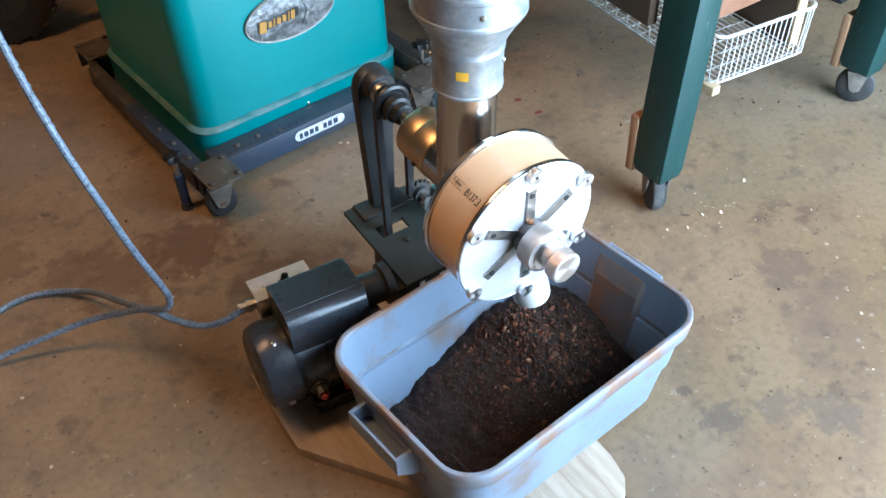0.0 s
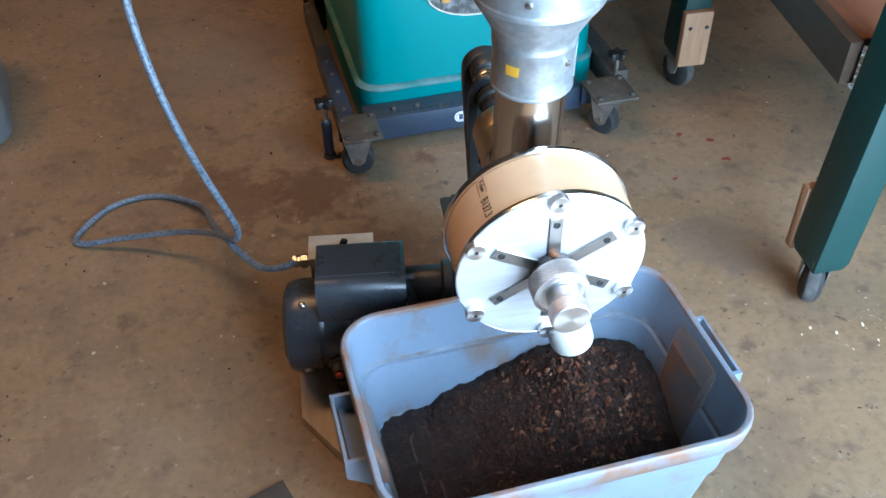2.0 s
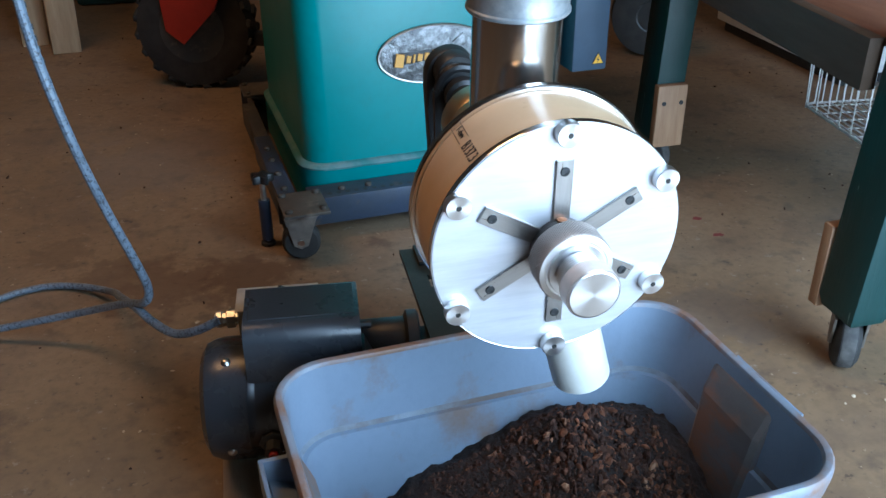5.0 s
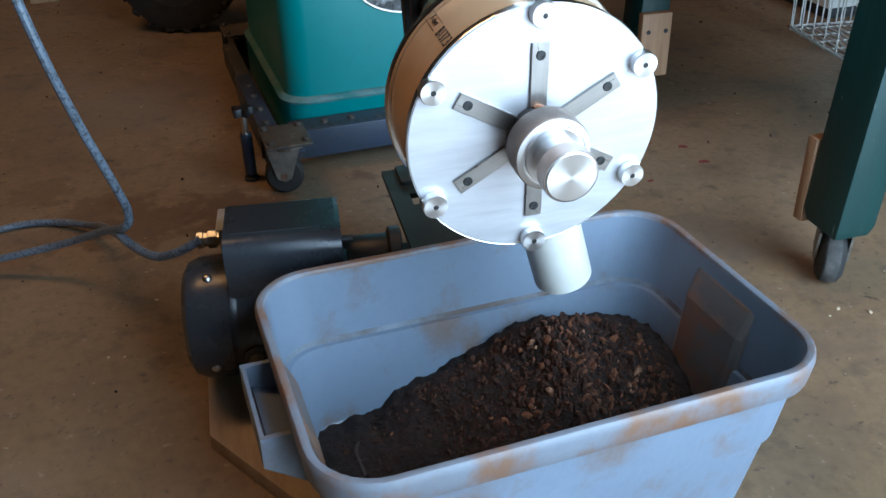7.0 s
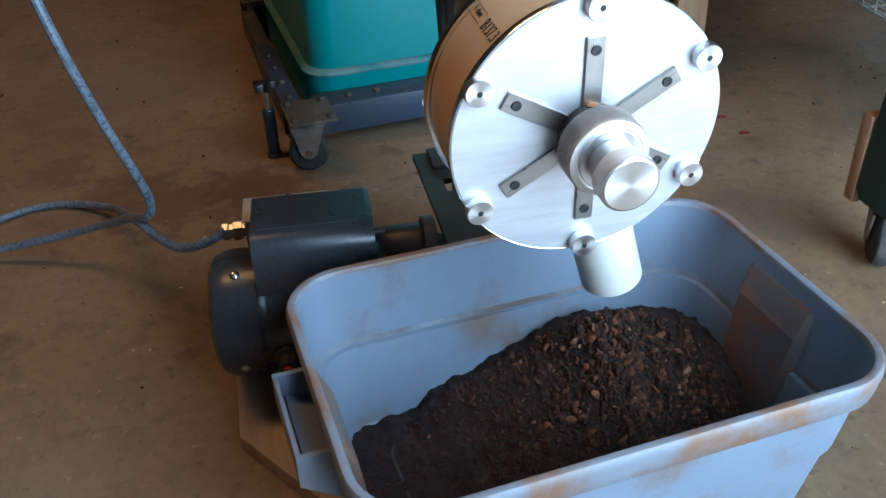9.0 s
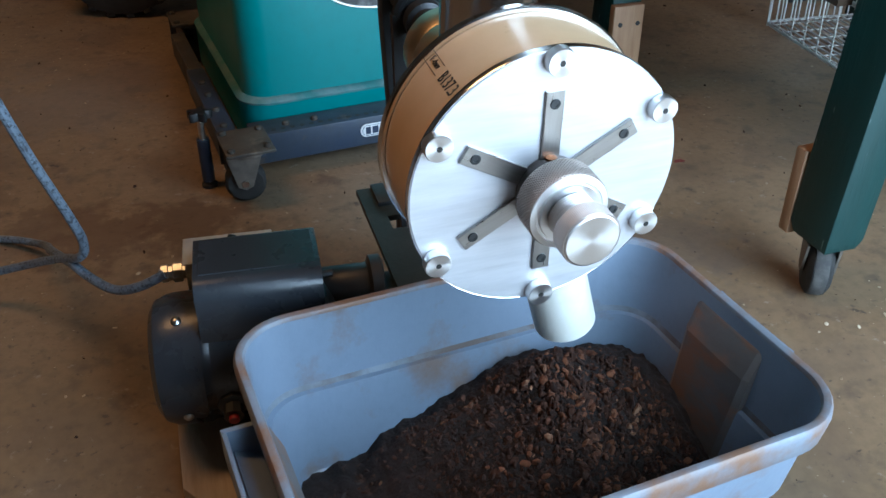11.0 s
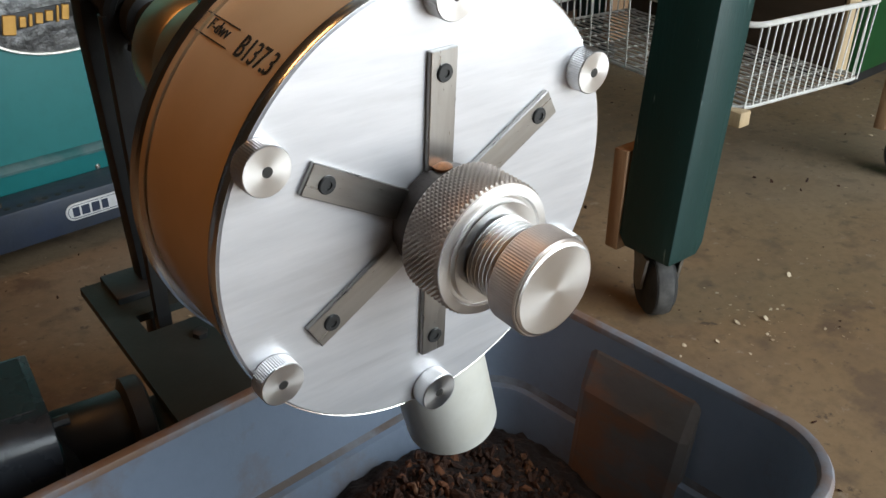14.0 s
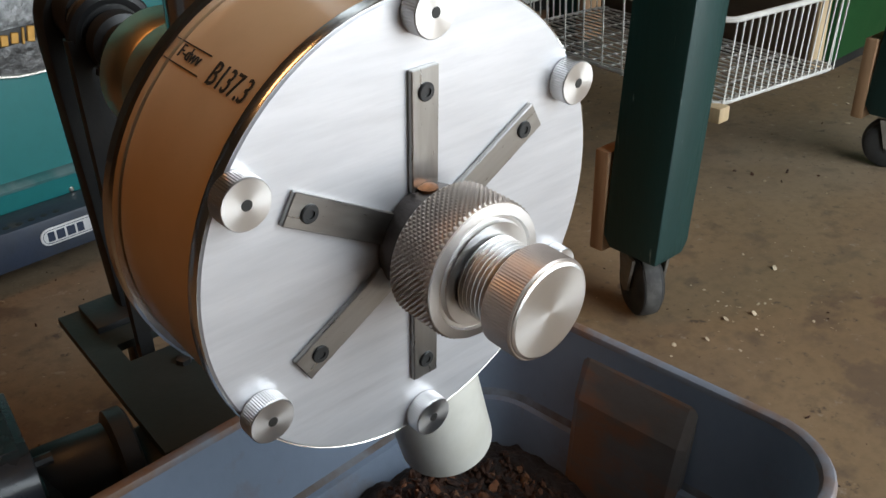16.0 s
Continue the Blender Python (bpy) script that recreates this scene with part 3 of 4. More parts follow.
part("bearing", lathe([(0.021, 0.342), (0.023, 0.346), (0.023, 0.361)], ALONG_Y @ T((0.004, -0.005, 0)), 40), M_BLACK, mill, "black flanged bearing")
part("bearing_ring", lathe([(0.0165, 0.330), (0.0175, 0.332), (0.0175, 0.340)], ALONG_Y @ T((0, -0.003, 0)), 32), M_STEEL, mill, "steel bearing ring")


def sprocket(r, teeth, h0, h1):
    pts = []
    for i in range(teeth):
        a = 360 * i / teeth
        for da, rr in ((-0.30, r - 0.004), (-0.12, r), (0.12, r), (0.30, r - 0.004)):
            b = radians(a + da * 360 / teeth)
            pts.append((rr * math.cos(b), rr * math.sin(b)))
    return prism(pts, h0, h1, 0.0006, ALONG_Y, seg=1)


part("shaft_collar", lathe([(0.012, 0.276), (0.0155, 0.278), (0.0155, 0.289), (0.0200, 0.291), (0.0200, 0.303), (0.018, 0.305)], ALONG_Y, 32), M_BLACK, mill, "black stepped shaft collar")
part("sprocket", lathe([(0.013, 0.295), (0.013, 0.325)], ALONG_Y, 24, bm=sprocket(0.026, 18, 0.308, 0.314)), M_BLACK, mill, "black toothed upper sprocket")
low = part("idler_sprocket", lathe([(0.0125, 0.300), (0.0125, 0.322)], ALONG_Y, 24, bm=sprocket(0.021, 14, 0.308, 0.314)), M_DUSTY, mill, "small dark idler sprocket", T((0.042, 0, -0.184)))
part("axle", lathe([(0.007, 0.285), (0.007, 0.300), (0.0045, 0.3), (0.0045, 0.33)], ALONG_Y, 6), M_ZINC, low, "zinc hex bolt")
part("idler_bracket", box(0.045, 0.012, 0.014, T((0.058, 0.292, -0.197)), 0.002, bm=box(0.014, 0.03, 0.046, T((0.075, 0.305, -0.215)), 0.002)), M_ZINC, mill, "zinc idler bracket")
for x0, z0, x1, z1 in ((-0.024, 0.004, -0.016, -0.255), (0.024, 0.0, 0.026, -0.185)):
    strand = prism([(-0.0052, -0.0045), (0.0052, -0.0045), (0.0062, 0.0), (0.0052, 0.0045), (-0.0052, 0.0045), (-0.0062, 0.0)], 0.0, math.hypot(x1 - x0, z1 - z0), 0.0)
    bmesh.ops.transform(strand, matrix=T((x1, 0.311, z1)) @ pose(0, 0, 0, 0, math.degrees(math.atan2(x0 - x1, z0 - z1)), 0), verts=strand.verts)
    part("belt_strand", strand, M_BELT, mill, "smooth black drive belt")
part("belt_wrap", rod([(0.024 * math.cos(radians(a)), 0.311, 0.002 + 0.024 * math.sin(radians(a))) for a in range(0, 181, 12)], 0.0052, 8), M_BELT, mill, "black belt round the pulley")
# base plate with its slot, pieced round the opening
bp = box(0.145, 0.105, 0.007, T((0.0175, 0.2475, -0.2415)))
bp = box(0.145, 0.062, 0.007, T((0.0175, 0.3560, -0.2415)), bm=bp)
bp = box(0.022, 0.025, 0.007, T((-0.044, 0.3125, -0.2415)), bm=bp)
bp = box(0.073, 0.025, 0.007, T((0.0535, 0.3125, -0.2415)), bm=bp)
base = part("base_plate", bp, M_PLATE, mill, "dark slotted steel base plate")
part("foot_flange", box(0.085, 0.04, 0.006, T((0.004, 0.366, -0.235)), 0.001), M_BLACK, mill, "black welded foot flange")
part("bolt", lathe([(0.006, 0), (0.006, 0.004), (0.004, 0.005)], T((-0.002, 0.275, -0.238)), 6), M_BLACK, base)
for x, y, zz in ((0.0, 0.372, -0.387), (0.08, 0.372, -0.387), (0.0, 0.21, -0.376), (0.08, 0.21, -0.376)):
    part("leg", box(0.018, 0.018, -0.245 - zz, T((x, y, (zz - 0.245) / 2)), 0.002), M_BLACK, mill, "black square steel leg")


# printing on the drum, bent round it
def bent_text(body, size, squash, y_left, angle, name, mat, r=0.0993):
    cu = bpy.data.curves.new(name, "FONT")
    cu.body, cu.size, cu.extrude, cu.resolution_u = body, size, 0.0, 2
    tmp = new("tmp", cu)
    bpy.context.view_layer.update()
    me = bpy.data.meshes.new_from_object(tmp.evaluated_get(bpy.context.evaluated_depsgraph_get()))
    bpy.data.objects.remove(tmp)
    bm = bmesh.new()
    bm.from_mesh(me)
    bmesh.ops.subdivide_edges(bm, edges=[e for e in bm.edges if e.calc_length() > 0.004], cuts=1)
    for v in bm.verts:
        x, y = v.co.x * squash, v.co.y
        a = radians(angle) - y / r
        v.co = (r * math.cos(a), y_left - x, r * math.sin(a))
    ext = bmesh.ops.extrude_face_region(bm, geom=list(bm.faces))
    for v in [e for e in ext["geom"] if isinstance(e, bmesh.types.BMVert)]:
        d = Vector((v.co.x, 0, v.co.z)).normalized()
        v.co += d * 0.0003
    return part(name, bm, mat, mill, "black printed marking")


bent_text("B137.3", 0.0140, 0.68, 0.0360, 134.5, "marking", M_INK)
bent_text("F-dwv", 0.0080, 0.82, 0.0615, 132.6, "marking", M_INK)
for ang in (129.0, 134.2):
    a = radians(ang)
    part("printed_line", box(0.0003, 0.022, 0.0005, T((0.0992 * math.cos(a), 0.053, 0.0992 * math.sin(a))) @ pose(0, 0, 0, 0, -ang, 0)), M_INK, mill)

# drum and drive sit a little askew to the front disc
ASKEW = pose(0, 0, 0, 0, 0, -1.7)
FRONT = ("front_plate", "plate_edge", "knob", "strap", "hub", "weld_bead", "knurled_nut", "nut_face", "threaded_stem", "end_knob")
for piece in mill.children:
    if piece.name.split(".")[0] not in FRONT:
        piece.matrix_basis = ASKEW @ piece.matrix_basis

# ---- plywood under motor and tub ----
ply = [(-0.272, 0.330), (-0.276, 0.165), (-0.085, -0.125), (-0.065, -0.168), (0.02, -0.176), (0.052, -0.166), (0.070, -0.145), (0.078, -0.11), (0.090, 0.20), (0.104, 0.40), (-0.058, 0.40), (-0.058, 0.330)]
thing("plywood_base", "pale plywood board with cut corners lying on the floor", "board", bm=prism(ply, 0.0, 0.019, 0.0015), mat=M_PLY)

# ---- motor ----
COVER = [(-0.043, 0.015), (0.045, 0.015)] + [(0.045 - 0.006 + 0.006 * math.cos(radians(a)), 0.104 + 0.006 * math.sin(radians(a))) for a in range(0, 91, 30)] + [(-0.043 + 0.017 + 0.017 * math.cos(radians(a)), 0.093 + 0.017 * math.sin(radians(a))) for a in range(90, 181, 15)]
motor = thing("electric_motor", "dark grey electric motor with a box cover, on plywood", "motor", pose(-0.174, 0.249, 0.103, 0, 0, -6))
part("shell", lathe([(0.060, -0.075), (0.064, -0.073), (0.064, 0.05), (0.058, 0.055)], ALONG_X, 56), M_MOTOR, motor, "dark grey cylindrical motor shell")
bell = part("end_bell", lathe([(0.030, -0.108), (0.052, -0.1065), (0.0610, -0.101), (0.0655, -0.090), (0.0665, -0.080), (0.0665, -0.058), (0.0650, -0.056), (0.064, -0.050)], ALONG_X, 56), M_MOTOR, motor, "rounded grey fan cover")
for a in range(0, 360, 30):
    part("vent", box(0.0015, 0.005, 0.016, pose(0, 0, 0, a, 0, 0) @ T((-0.1065, 0, 0.030)), 0.0005, 1), M_INK, bell)
for a in (20, 110, 200, 290):
    part("screw", lathe([(0.005, 0), (0.005, 0.002), (0.003, 0.004), (0.001, 0.0045)], pose(0, 0, 0, a, 0, 0) @ T((-0.078, 0, 0.0655)), 12), M_ZINC, bell, "zinc screw")
part("drive_end", lathe([(0.058, 0.05), (0.060, 0.053), (0.060, 0.066), (0.045, 0.074), (0.022, 0.078), (0.022, 0.095)], ALONG_X, 48), M_BLACK, motor, "black cast drive end")
part("gear_housing", lathe([(0.024, 0.055), (0.026, 0.058), (0.026, 0.112), (0.033, 0.115), (0.033, 0.126), (0.03, 0.128)], T((0, 0.033, 0.035)) @ ALONG_X, 32), M_BLACK, motor, "black cylindrical housing")
part("coupling_block", box(0.05, 0.05, 0.04, T((0.142, 0.030, 0.018)), 0.004), M_BLACK, motor, "black shaft block")
part("housing_bolt", lathe([(0.004, 0), (0.004, 0.012)], T((0.062, -0.002, 0.082)) @ ALONG_X, 8), M_BLACK, motor, "black bolt")
cov = part("cover_box", prism(COVER, -0.056, 0.062, 0.0015, pose(0, 0, 0, 90, 0, 90)), M_MOTOR, motor, "folded steel box cover with rounded edges")
part("cover_lid", box(0.108, 0.060, 0.0012, T((0.003, 0.008, 0.1102)), 0.0005, 1), M_MOTOR, cov, "flat top panel")
sw = part("switch_box", box(0.088, 0.046, 0.044, T((-0.026, 0.076, 0.053)), 0.003), M_ZINC, motor, "galvanised switch box")
part("cover_plate", box(0.092, 0.050, 0.0018, T((-0.026, 0.076, 0.0762)), 0.0008, 1), M_SWPLATE, sw, "galvanised cover plate")
part("switch_lever", box(0.010, 0.007, 0.018, T((-0.022, 0.070, 0.085)) @ pose(0, 0, 0, 0, 20, 0), 0.0025, bm=box(0.018, 0.011, 0.005, T((-0.022, 0.070, 0.0785)), 0.002)), M_DARKPLASTIC, sw, "black toggle lever")
part("screw", lathe([(0.0035, 0.0), (0.0035, 0.0012), (0.002, 0.002)], T((-0.055, 0.076, 0.0770)), 10), M_ZINC, sw)
part("screw", lathe([(0.0035, 0.0), (0.0035, 0.0012), (0.002, 0.002)], T((0.004, 0.076, 0.0770)), 10), M_ZINC, sw)
gl = part("cable_gland", lathe([(0.0075, 0.0), (0.0075, 0.006), (0.0105, 0.006), (0.0105, 0.015), (0.008, 0.016), (0.008, 0.020), (0.0095, 0.021), (0.0095, 0.027), (0.006, 0.029)], T((-0.069, 0.077, 0.052)) @ pose(0, 0, 0, 0, -90, 0), 8), M_ZINC, motor, "zinc cable gland")
plug = part("side_plug", lathe([(0.015, 0.056), (0.015, 0.066), (0.0095, 0.068), (0.0095, 0.080)], pose(-0.035, 0, -0.005, 98, 0, 0), 8), M_BLACK, motor, "black side plug")
part("reset_button", lathe([(0.005, 0.080), (0.005, 0.085), (0.003, 0.086)], pose(-0.035, 0, -0.005, 98, 0, 0), 12), M_REDPLASTIC, plug, "red reset button")
part("red_clamp", box(0.03, 0.012, 0.024, T((0.018, -0.058, -0.035)), 0.002), M_REDPLASTIC, motor, "red painted clamp")
for y in (-0.045, 0.045):
    part("foot", box(0.085, 0.026, 0.025, T((0.0, y, -0.0710)), 0.002, bm=box(0.085, 0.006, 0.03, T((0.0, y * 0.8, -0.052)), 0.001)), M_MOTOR, motor, "pressed steel foot")

# ---- power cable ----
cable_pts = [(-0.258, 0.329, 0.159), (-0.284, 0.340, 0.142), (-0.312, 0.368, 0.124), (-0.337, 0.404, 0.120), (-0.358, 0.437, 0.124), (-0.388, 0.521, 0.095), (-0.416, 0.650, 0.030), (-0.470, 0.715, 0.010), (-0.530, 0.735, 0.006), (-0.592, 0.710, 0.006),
             (-0.638, 0.640, 0.006), (-0.615, 0.615, 0.010), (-0.570, 0.605, 0.020), (-0.510, 0.585, 0.036), (-0.440, 0.550, 0.062), (-0.378, 0.472, 0.112), (-0.346, 0.417, 0.142), (-0.337, 0.409, 0.163), (-0.343, 0.403, 0.200),
             (-0.364, 0.388, 0.288), (-0.383, 0.375, 0.385), (-0.402, 0.394, 0.487), (-0.414, 0.444, 0.599), (-0.428, 0.530, 0.850), (-0.445, 0.650, 1.300), (-0.455, 0.73, 1.9), (-0.455, 0.76, 2.70)]
cable = thing("power_cable", "blue-grey power cable hanging from above with a loop on the floor", "cable", bm=rod(spline(cable_pts, 10), 0.0052, 10), mat=M_CABLE)
pr = bmesh.new()
line = spline(cable_pts, 40)
for i in range(762, 882, 4):
    if (i // 4) % 5 != 0:
        d = (line[i + 2] - line[i]).normalized()
        q = d.to_track_quat("X", "Z").to_matrix().to_4x4()
        box(0.0055, 0.003, 0.0018, T(line[i]) @ q @ T((0, -0.0046, 0.0006)), bm=pr)
part("printing", pr, M_INK, cable, "row of small dark printed bars")

# ---- tub of ground bark ----
TUB = pose(0.0155, 0.0345, 0.0205, 0, 0.6, 5.0) @ Matrix.Diagonal((0.973, 0.970, 1.085, 1.0))
tub = thing("plastic_tub", "grey-blue plastic tub with side handles, stained brown, on plywood", "tub", TUB)


def loft(levels, n=8, closed=False):
    """Rounded rectangles (height, length, width, corner) joined into one skin, closed at both ends."""
    bm = bmesh.new()
    rings = [[bm.verts.new((x, y, z)) for x, y in rounded(sx, sy, r, n)] for z, sx, sy, r in levels]
    for a, b in list(zip(rings, rings[1:])) + ([(rings[-1], rings[0])] if closed else []):
        k = len(a)
        for i in range(k):
            bm.faces.new((a[i], a[(i + 1) % k], b[(i + 1) % k], b[i]))
    if not closed:
        bm.faces.new(rings[0][::-1])
        bm.faces.new(rings[-1])
    return bm


part("body", loft([(0, 0.384, 0.24, 0.04), (0.003, 0.3901, 0.2461, 0.042), (0.078, 0.4135, 0.2695, 0.047), (0.081, 0.4210, 0.2770, 0.049), (0.137, 0.4351, 0.2911, 0.052), (0.159, 0.436, 0.292, 0.049), (0.092, 0.4222, 0.2782, 0.047), (0.089, 0.4191, 0.2751, 0.046), (0.088, 0.4081, 0.2641, 0.042), (0.084, 0.4051, 0.2611, 0.041), (0.008, 0.3803, 0.2363, 0.036), (0.005, 0.3742, 0.2302, 0.034)]), M_TUB, tub, smooth=30)
part("rim", loft([(0.1375, 0.4482, 0.3042, 0.056), (0.139, 0.4512, 0.3072, 0.057), (0.156, 0.4558, 0.3118, 0.058), (0.1605, 0.455, 0.311, 0.058), (0.163, 0.4511, 0.3071, 0.056), (0.1635, 0.4451, 0.3011, 0.053), (0.1625, 0.4391, 0.2951, 0.05), (0.159, 0.436, 0.292, 0.049)], closed=True), M_RIM, tub, "rolled rim rubbed with brown dirt", smooth=40)
for s in (-1, 1):
    hb = box(0.0045, 0.104, 0.026, T((s * 0.2500, 0, 0.129)), 0.0015)
    for y in (-0.0495, 0.0495):
        hb = prism([(s * 0.2165, 0.0), (s * 0.2165, -0.034), (s * 0.2520, -0.010), (s * 0.2520, 0.0165), (s * 0.2165, 0.0165)], -0.0025, 0.0025, 0.0, T((0, y, 0.1255)) @ pose(0, 0, 0, 90, 0, 0), bm=hb)
    hb = box(0.026, 0.100, 0.004, T((s * 0.2325, 0, 0.116)) @ pose(0, 0, 0, 0, -s * 18, 0), 0.001, bm=hb)
    part("handle", hb, M_TUB, tub, "moulded loop handle")
    pk = bmesh.new()
    ring = []
    for z, d, w in ((0.006, 0.186, 0.042), (0.095, 0.2003, 0.0460), (0.120, 0.2040, 0.0470), (0.1225, 0.2050, 0.0470), (0.1455, 0.2155, 0.0470), (0.1470, 0.2168, 0.0470)):
        ring.append([pk.verts.new((s * x, y - 0.003, z)) for x, y in ((d + 0.03, -w), (d + 0.004, -w), (d, -w + 0.006), (d, w - 0.006), (d + 0.004, w), (d + 0.03, w))])
    for a, b in zip(ring, ring[1:]):
        for i in range(6):
            pk.faces.new((a[i], a[(i + 1) % 6], b[(i + 1) % 6], b[i]))
    pk.faces.new(ring[0][::-1])
    pk.faces.new(ring[-1])
    for v in pk.verts:
        lim = 0.1915 + 0.15 * v.co.z if v.co.z < 0.086 else 0.2120 + 0.10 * (v.co.z - 0.092)
        if abs(v.co.x) > lim:
            v.co.x = s * lim
    part("handle_pocket", pk, M_TUBDIRT_WARM, tub, "pocket behind the handle, brown from stains and painted warm light", smooth=12)
part("ledge_dirt", loft([(0.0932, 0.4222, 0.2782, 0.047), (0.0889, 0.4172, 0.2732, 0.046), (0.0890, 0.4200, 0.2760, 0.0465)], closed=True), M_LEDGE, tub, "dark dirt caught along the ledge")
for k, (sx, sy) in enumerate(((0.30, 0.17), (0.255, 0.125))):
    part("floor_rib", rod([(x, y, 0.0068) for x, y in rounded(sx, sy, 0.02, 5)], 0.0020, 6, True), M_RIBDIRT, tub, "soil-darkened raised rib of the tub floor")


def soil_height(x, y):
    d = math.hypot((x - 0.080) / (1.0 if x < 0.080 else 1.1), y - 0.066)
    h = 0.077 * max(0.0, 1 - (math.hypot(d, 0.022) - 0.022) / 0.180)
    thin = max(0.0, min(1.0, (x + 0.155) / 0.10))
    h += 0.002 + 0.004 * thin
    h += 0.008 * (noise.noise(Vector((x * 18, y * 18, 1.3)))) * (0.3 + thin) + 0.0045 * noise.noise(Vector((x * 60, y * 60, 4.0))) + 0.0022 * noise.noise(Vector((x * 170, y * 170, 8.0)))
    return 0.006 + max(0.0, h)


def inside(x, y, hx, hy, r):
    cx, cy = abs(x) - (hx - r), abs(y) - (hy - r)
    if cx > 0 and cy > 0 and math.hypot(cx, cy) > r:
        k = r / math.hypot(cx, cy)
        x, y = math.copysign(hx - r + cx * k, x), math.copysign(hy - r + cy * k, y)
    return x, y


soil = bmesh.new()
NX, NY = 190, 120
grid = []
for i in range(NX + 1):
    row = []
    for j in range(NY + 1):
        u, v = 2 * i / NX - 1, 2 * j / NY - 1
        x, y = u * 0.192, v * 0.123
        z = soil_height(x, y)
        g = 1 + 0.7 * (z - 0.03)
        x, y = inside(x, y, 0.192, 0.123, 0.038)
        row.append(soil.verts.new((x * min(g, 1.05), y * min(g, 1.05), z)))
    grid.append(row)
for i in range(NX):
    for j in range(NY):
        soil.faces.new((grid[i][j], grid[i + 1][j], grid[i + 1][j + 1], grid[i][j + 1]))
thing("soil_heap", "dark red-brown ground bark heaped in the tub", "soil", TUB, kind="stuff", bm=soil, mat=M_SOIL, smooth=180)

rng = np.random.default_rng(4)
ico = bmesh.new()
bmesh.ops.create_icosphere(ico, subdivisions=1, radius=1.0)
ico_v = np.array([v.co[:] for v in ico.verts])
ico_f = [[v.index for v in f.verts] for f in ico.faces]
ico.free()


def crumbs(name, label, category, count, place, size, m, mat, flat=0.6):
    """Many small uneven lumps, joined into one mesh."""
    vs, fs = [], []
    while count > 0:
        spot = place()
        if spot is None:
            continue
        count -= 1
        s = size(spot)
        sc = s * np.array([rng.uniform(0.7, 1.5), rng.uniform(0.6, 1.1), rng.uniform(0.6, 1.0) * flat])
        q = Euler(rng.uniform(0, 6.28, 3)).to_matrix() if flat > 0.4 else Euler((*rng.uniform(-0.4, 0.4, 2), rng.uniform(0, 6.28))).to_matrix()
        pts = (ico_v * rng.uniform(0.7, 1.2, (len(ico_v), 1)) * sc) @ np.array(q).T + np.array(spot) + np.array([0, 0, s * 0.25])
        base = len(vs)
        vs.extend(pts.tolist())
        fs.extend([[base + k for k in f] for f in ico_f])
    me = bpy.data.meshes.new(name)
    me.from_pydata(vs, [], fs)
    me.materials.append(mat)
    ob = new(name, me)
    ob.matrix_basis = m
    return tagged(ob, label, category, kind="stuff")


def soil_spot():
    x, y = rng.uniform(-0.172, 0.176), rng.uniform(-0.108, 0.108)
    d = math.hypot(x - 0.072, y - 0.04)
    keep = 0.95 if d < 0.16 else 0.35
    if x < -0.07:
        keep *= 0.35
    if rng.uniform() > keep or (abs(x) > 0.155 and abs(y) > 0.085):
        return None
    return (x, y, soil_height(x, y))


def soil_size(p):
    near = max(0.0, 1 - math.hypot(p[0] - 0.090, p[1] - 0.015) / 0.11)
    s = 0.0009 + 0.0030 * rng.uniform() ** 3.2 + 0.0034 * near * rng.uniform() ** 1.8
    return s + (0.003 if rng.uniform() > 0.992 else 0.0)


crumbs("bark_crumbs", "loose crumbs and flakes of red-brown bark on the heap", "soil", 5200, soil_spot, soil_size, TUB, M_CLOD)



def lump_spot():
    x, y = rng.normal(0.095, 0.045), rng.normal(0.015, 0.048)
    if abs(x) > 0.17 or abs(y) > 0.105:
        return None
    return (x, y, soil_height(x, y))


crumbs("bark_lumps", "larger lumps of reddish bark on the near slope, coloured brighter as if lit", "soil", 330, lump_spot, lambda p: 0.0020 + 0.0040 * rng.uniform() ** 2.2, TUB, M_LITLUMP)

# ---- machine cabinet on its wheeled base ----
CAB = pose(0.111, 1.098, 0.0, 0, 0, 4.5) @ Matrix.Scale(0.925, 4)
cab = thing("saw_cabinet", "teal enamelled machine cabinet with rounded corners and an oval badge", "machine cabinet", CAB)
part("body", loft([(0.119, 0.506, 0.488, 0.045), (0.121, 0.506, 0.488, 0.045), (0.84, 0.506, 0.488, 0.045), (0.85, 0.500, 0.482, 0.043)]), M_TEAL, cab, "teal sheet steel body")
part("plinth", loft([(0.03, 0.524, 0.506, 0.050), (0.105, 0.524, 0.506, 0.050), (0.1075, 0.526, 0.508, 0.051)]), M_TEAL, cab, "teal plinth")
part("bead", loft([(0.1075, 0.527, 0.509, 0.052), (0.1115, 0.529, 0.511, 0.053), (0.1155, 0.522, 0.504, 0.051), (0.119, 0.510, 0.492, 0.047)]), M_TEALDUST, cab, "dusty worn edge of the plinth")
oval = [(0.108 * math.cos(radians(a)), 0.053 * math.sin(radians(a))) for a in range(0, 360, 6)]
bd = pose(-0.006, -0.2445, 0.304, 90, 0, 0)
badge = part("badge", prism(oval, 0.0, 0.004, 0.0015, bd), M_PEWTER, cab, "oval cast metal badge with gold strokes")
part("badge_rim", rod([bd @ Vector((x * 0.985, y * 0.985, 0.004)) for x, y in oval], 0.0022, 6, True), M_ZINC, badge, "bright badge rim")
part("bar", prism([(-0.080, -0.016), (0.018, -0.008), (0.020, 0.010), (-0.080, 0.006)], 0.004, 0.0052, 0.0004, bd), M_INK, badge, "dark recess of the badge")
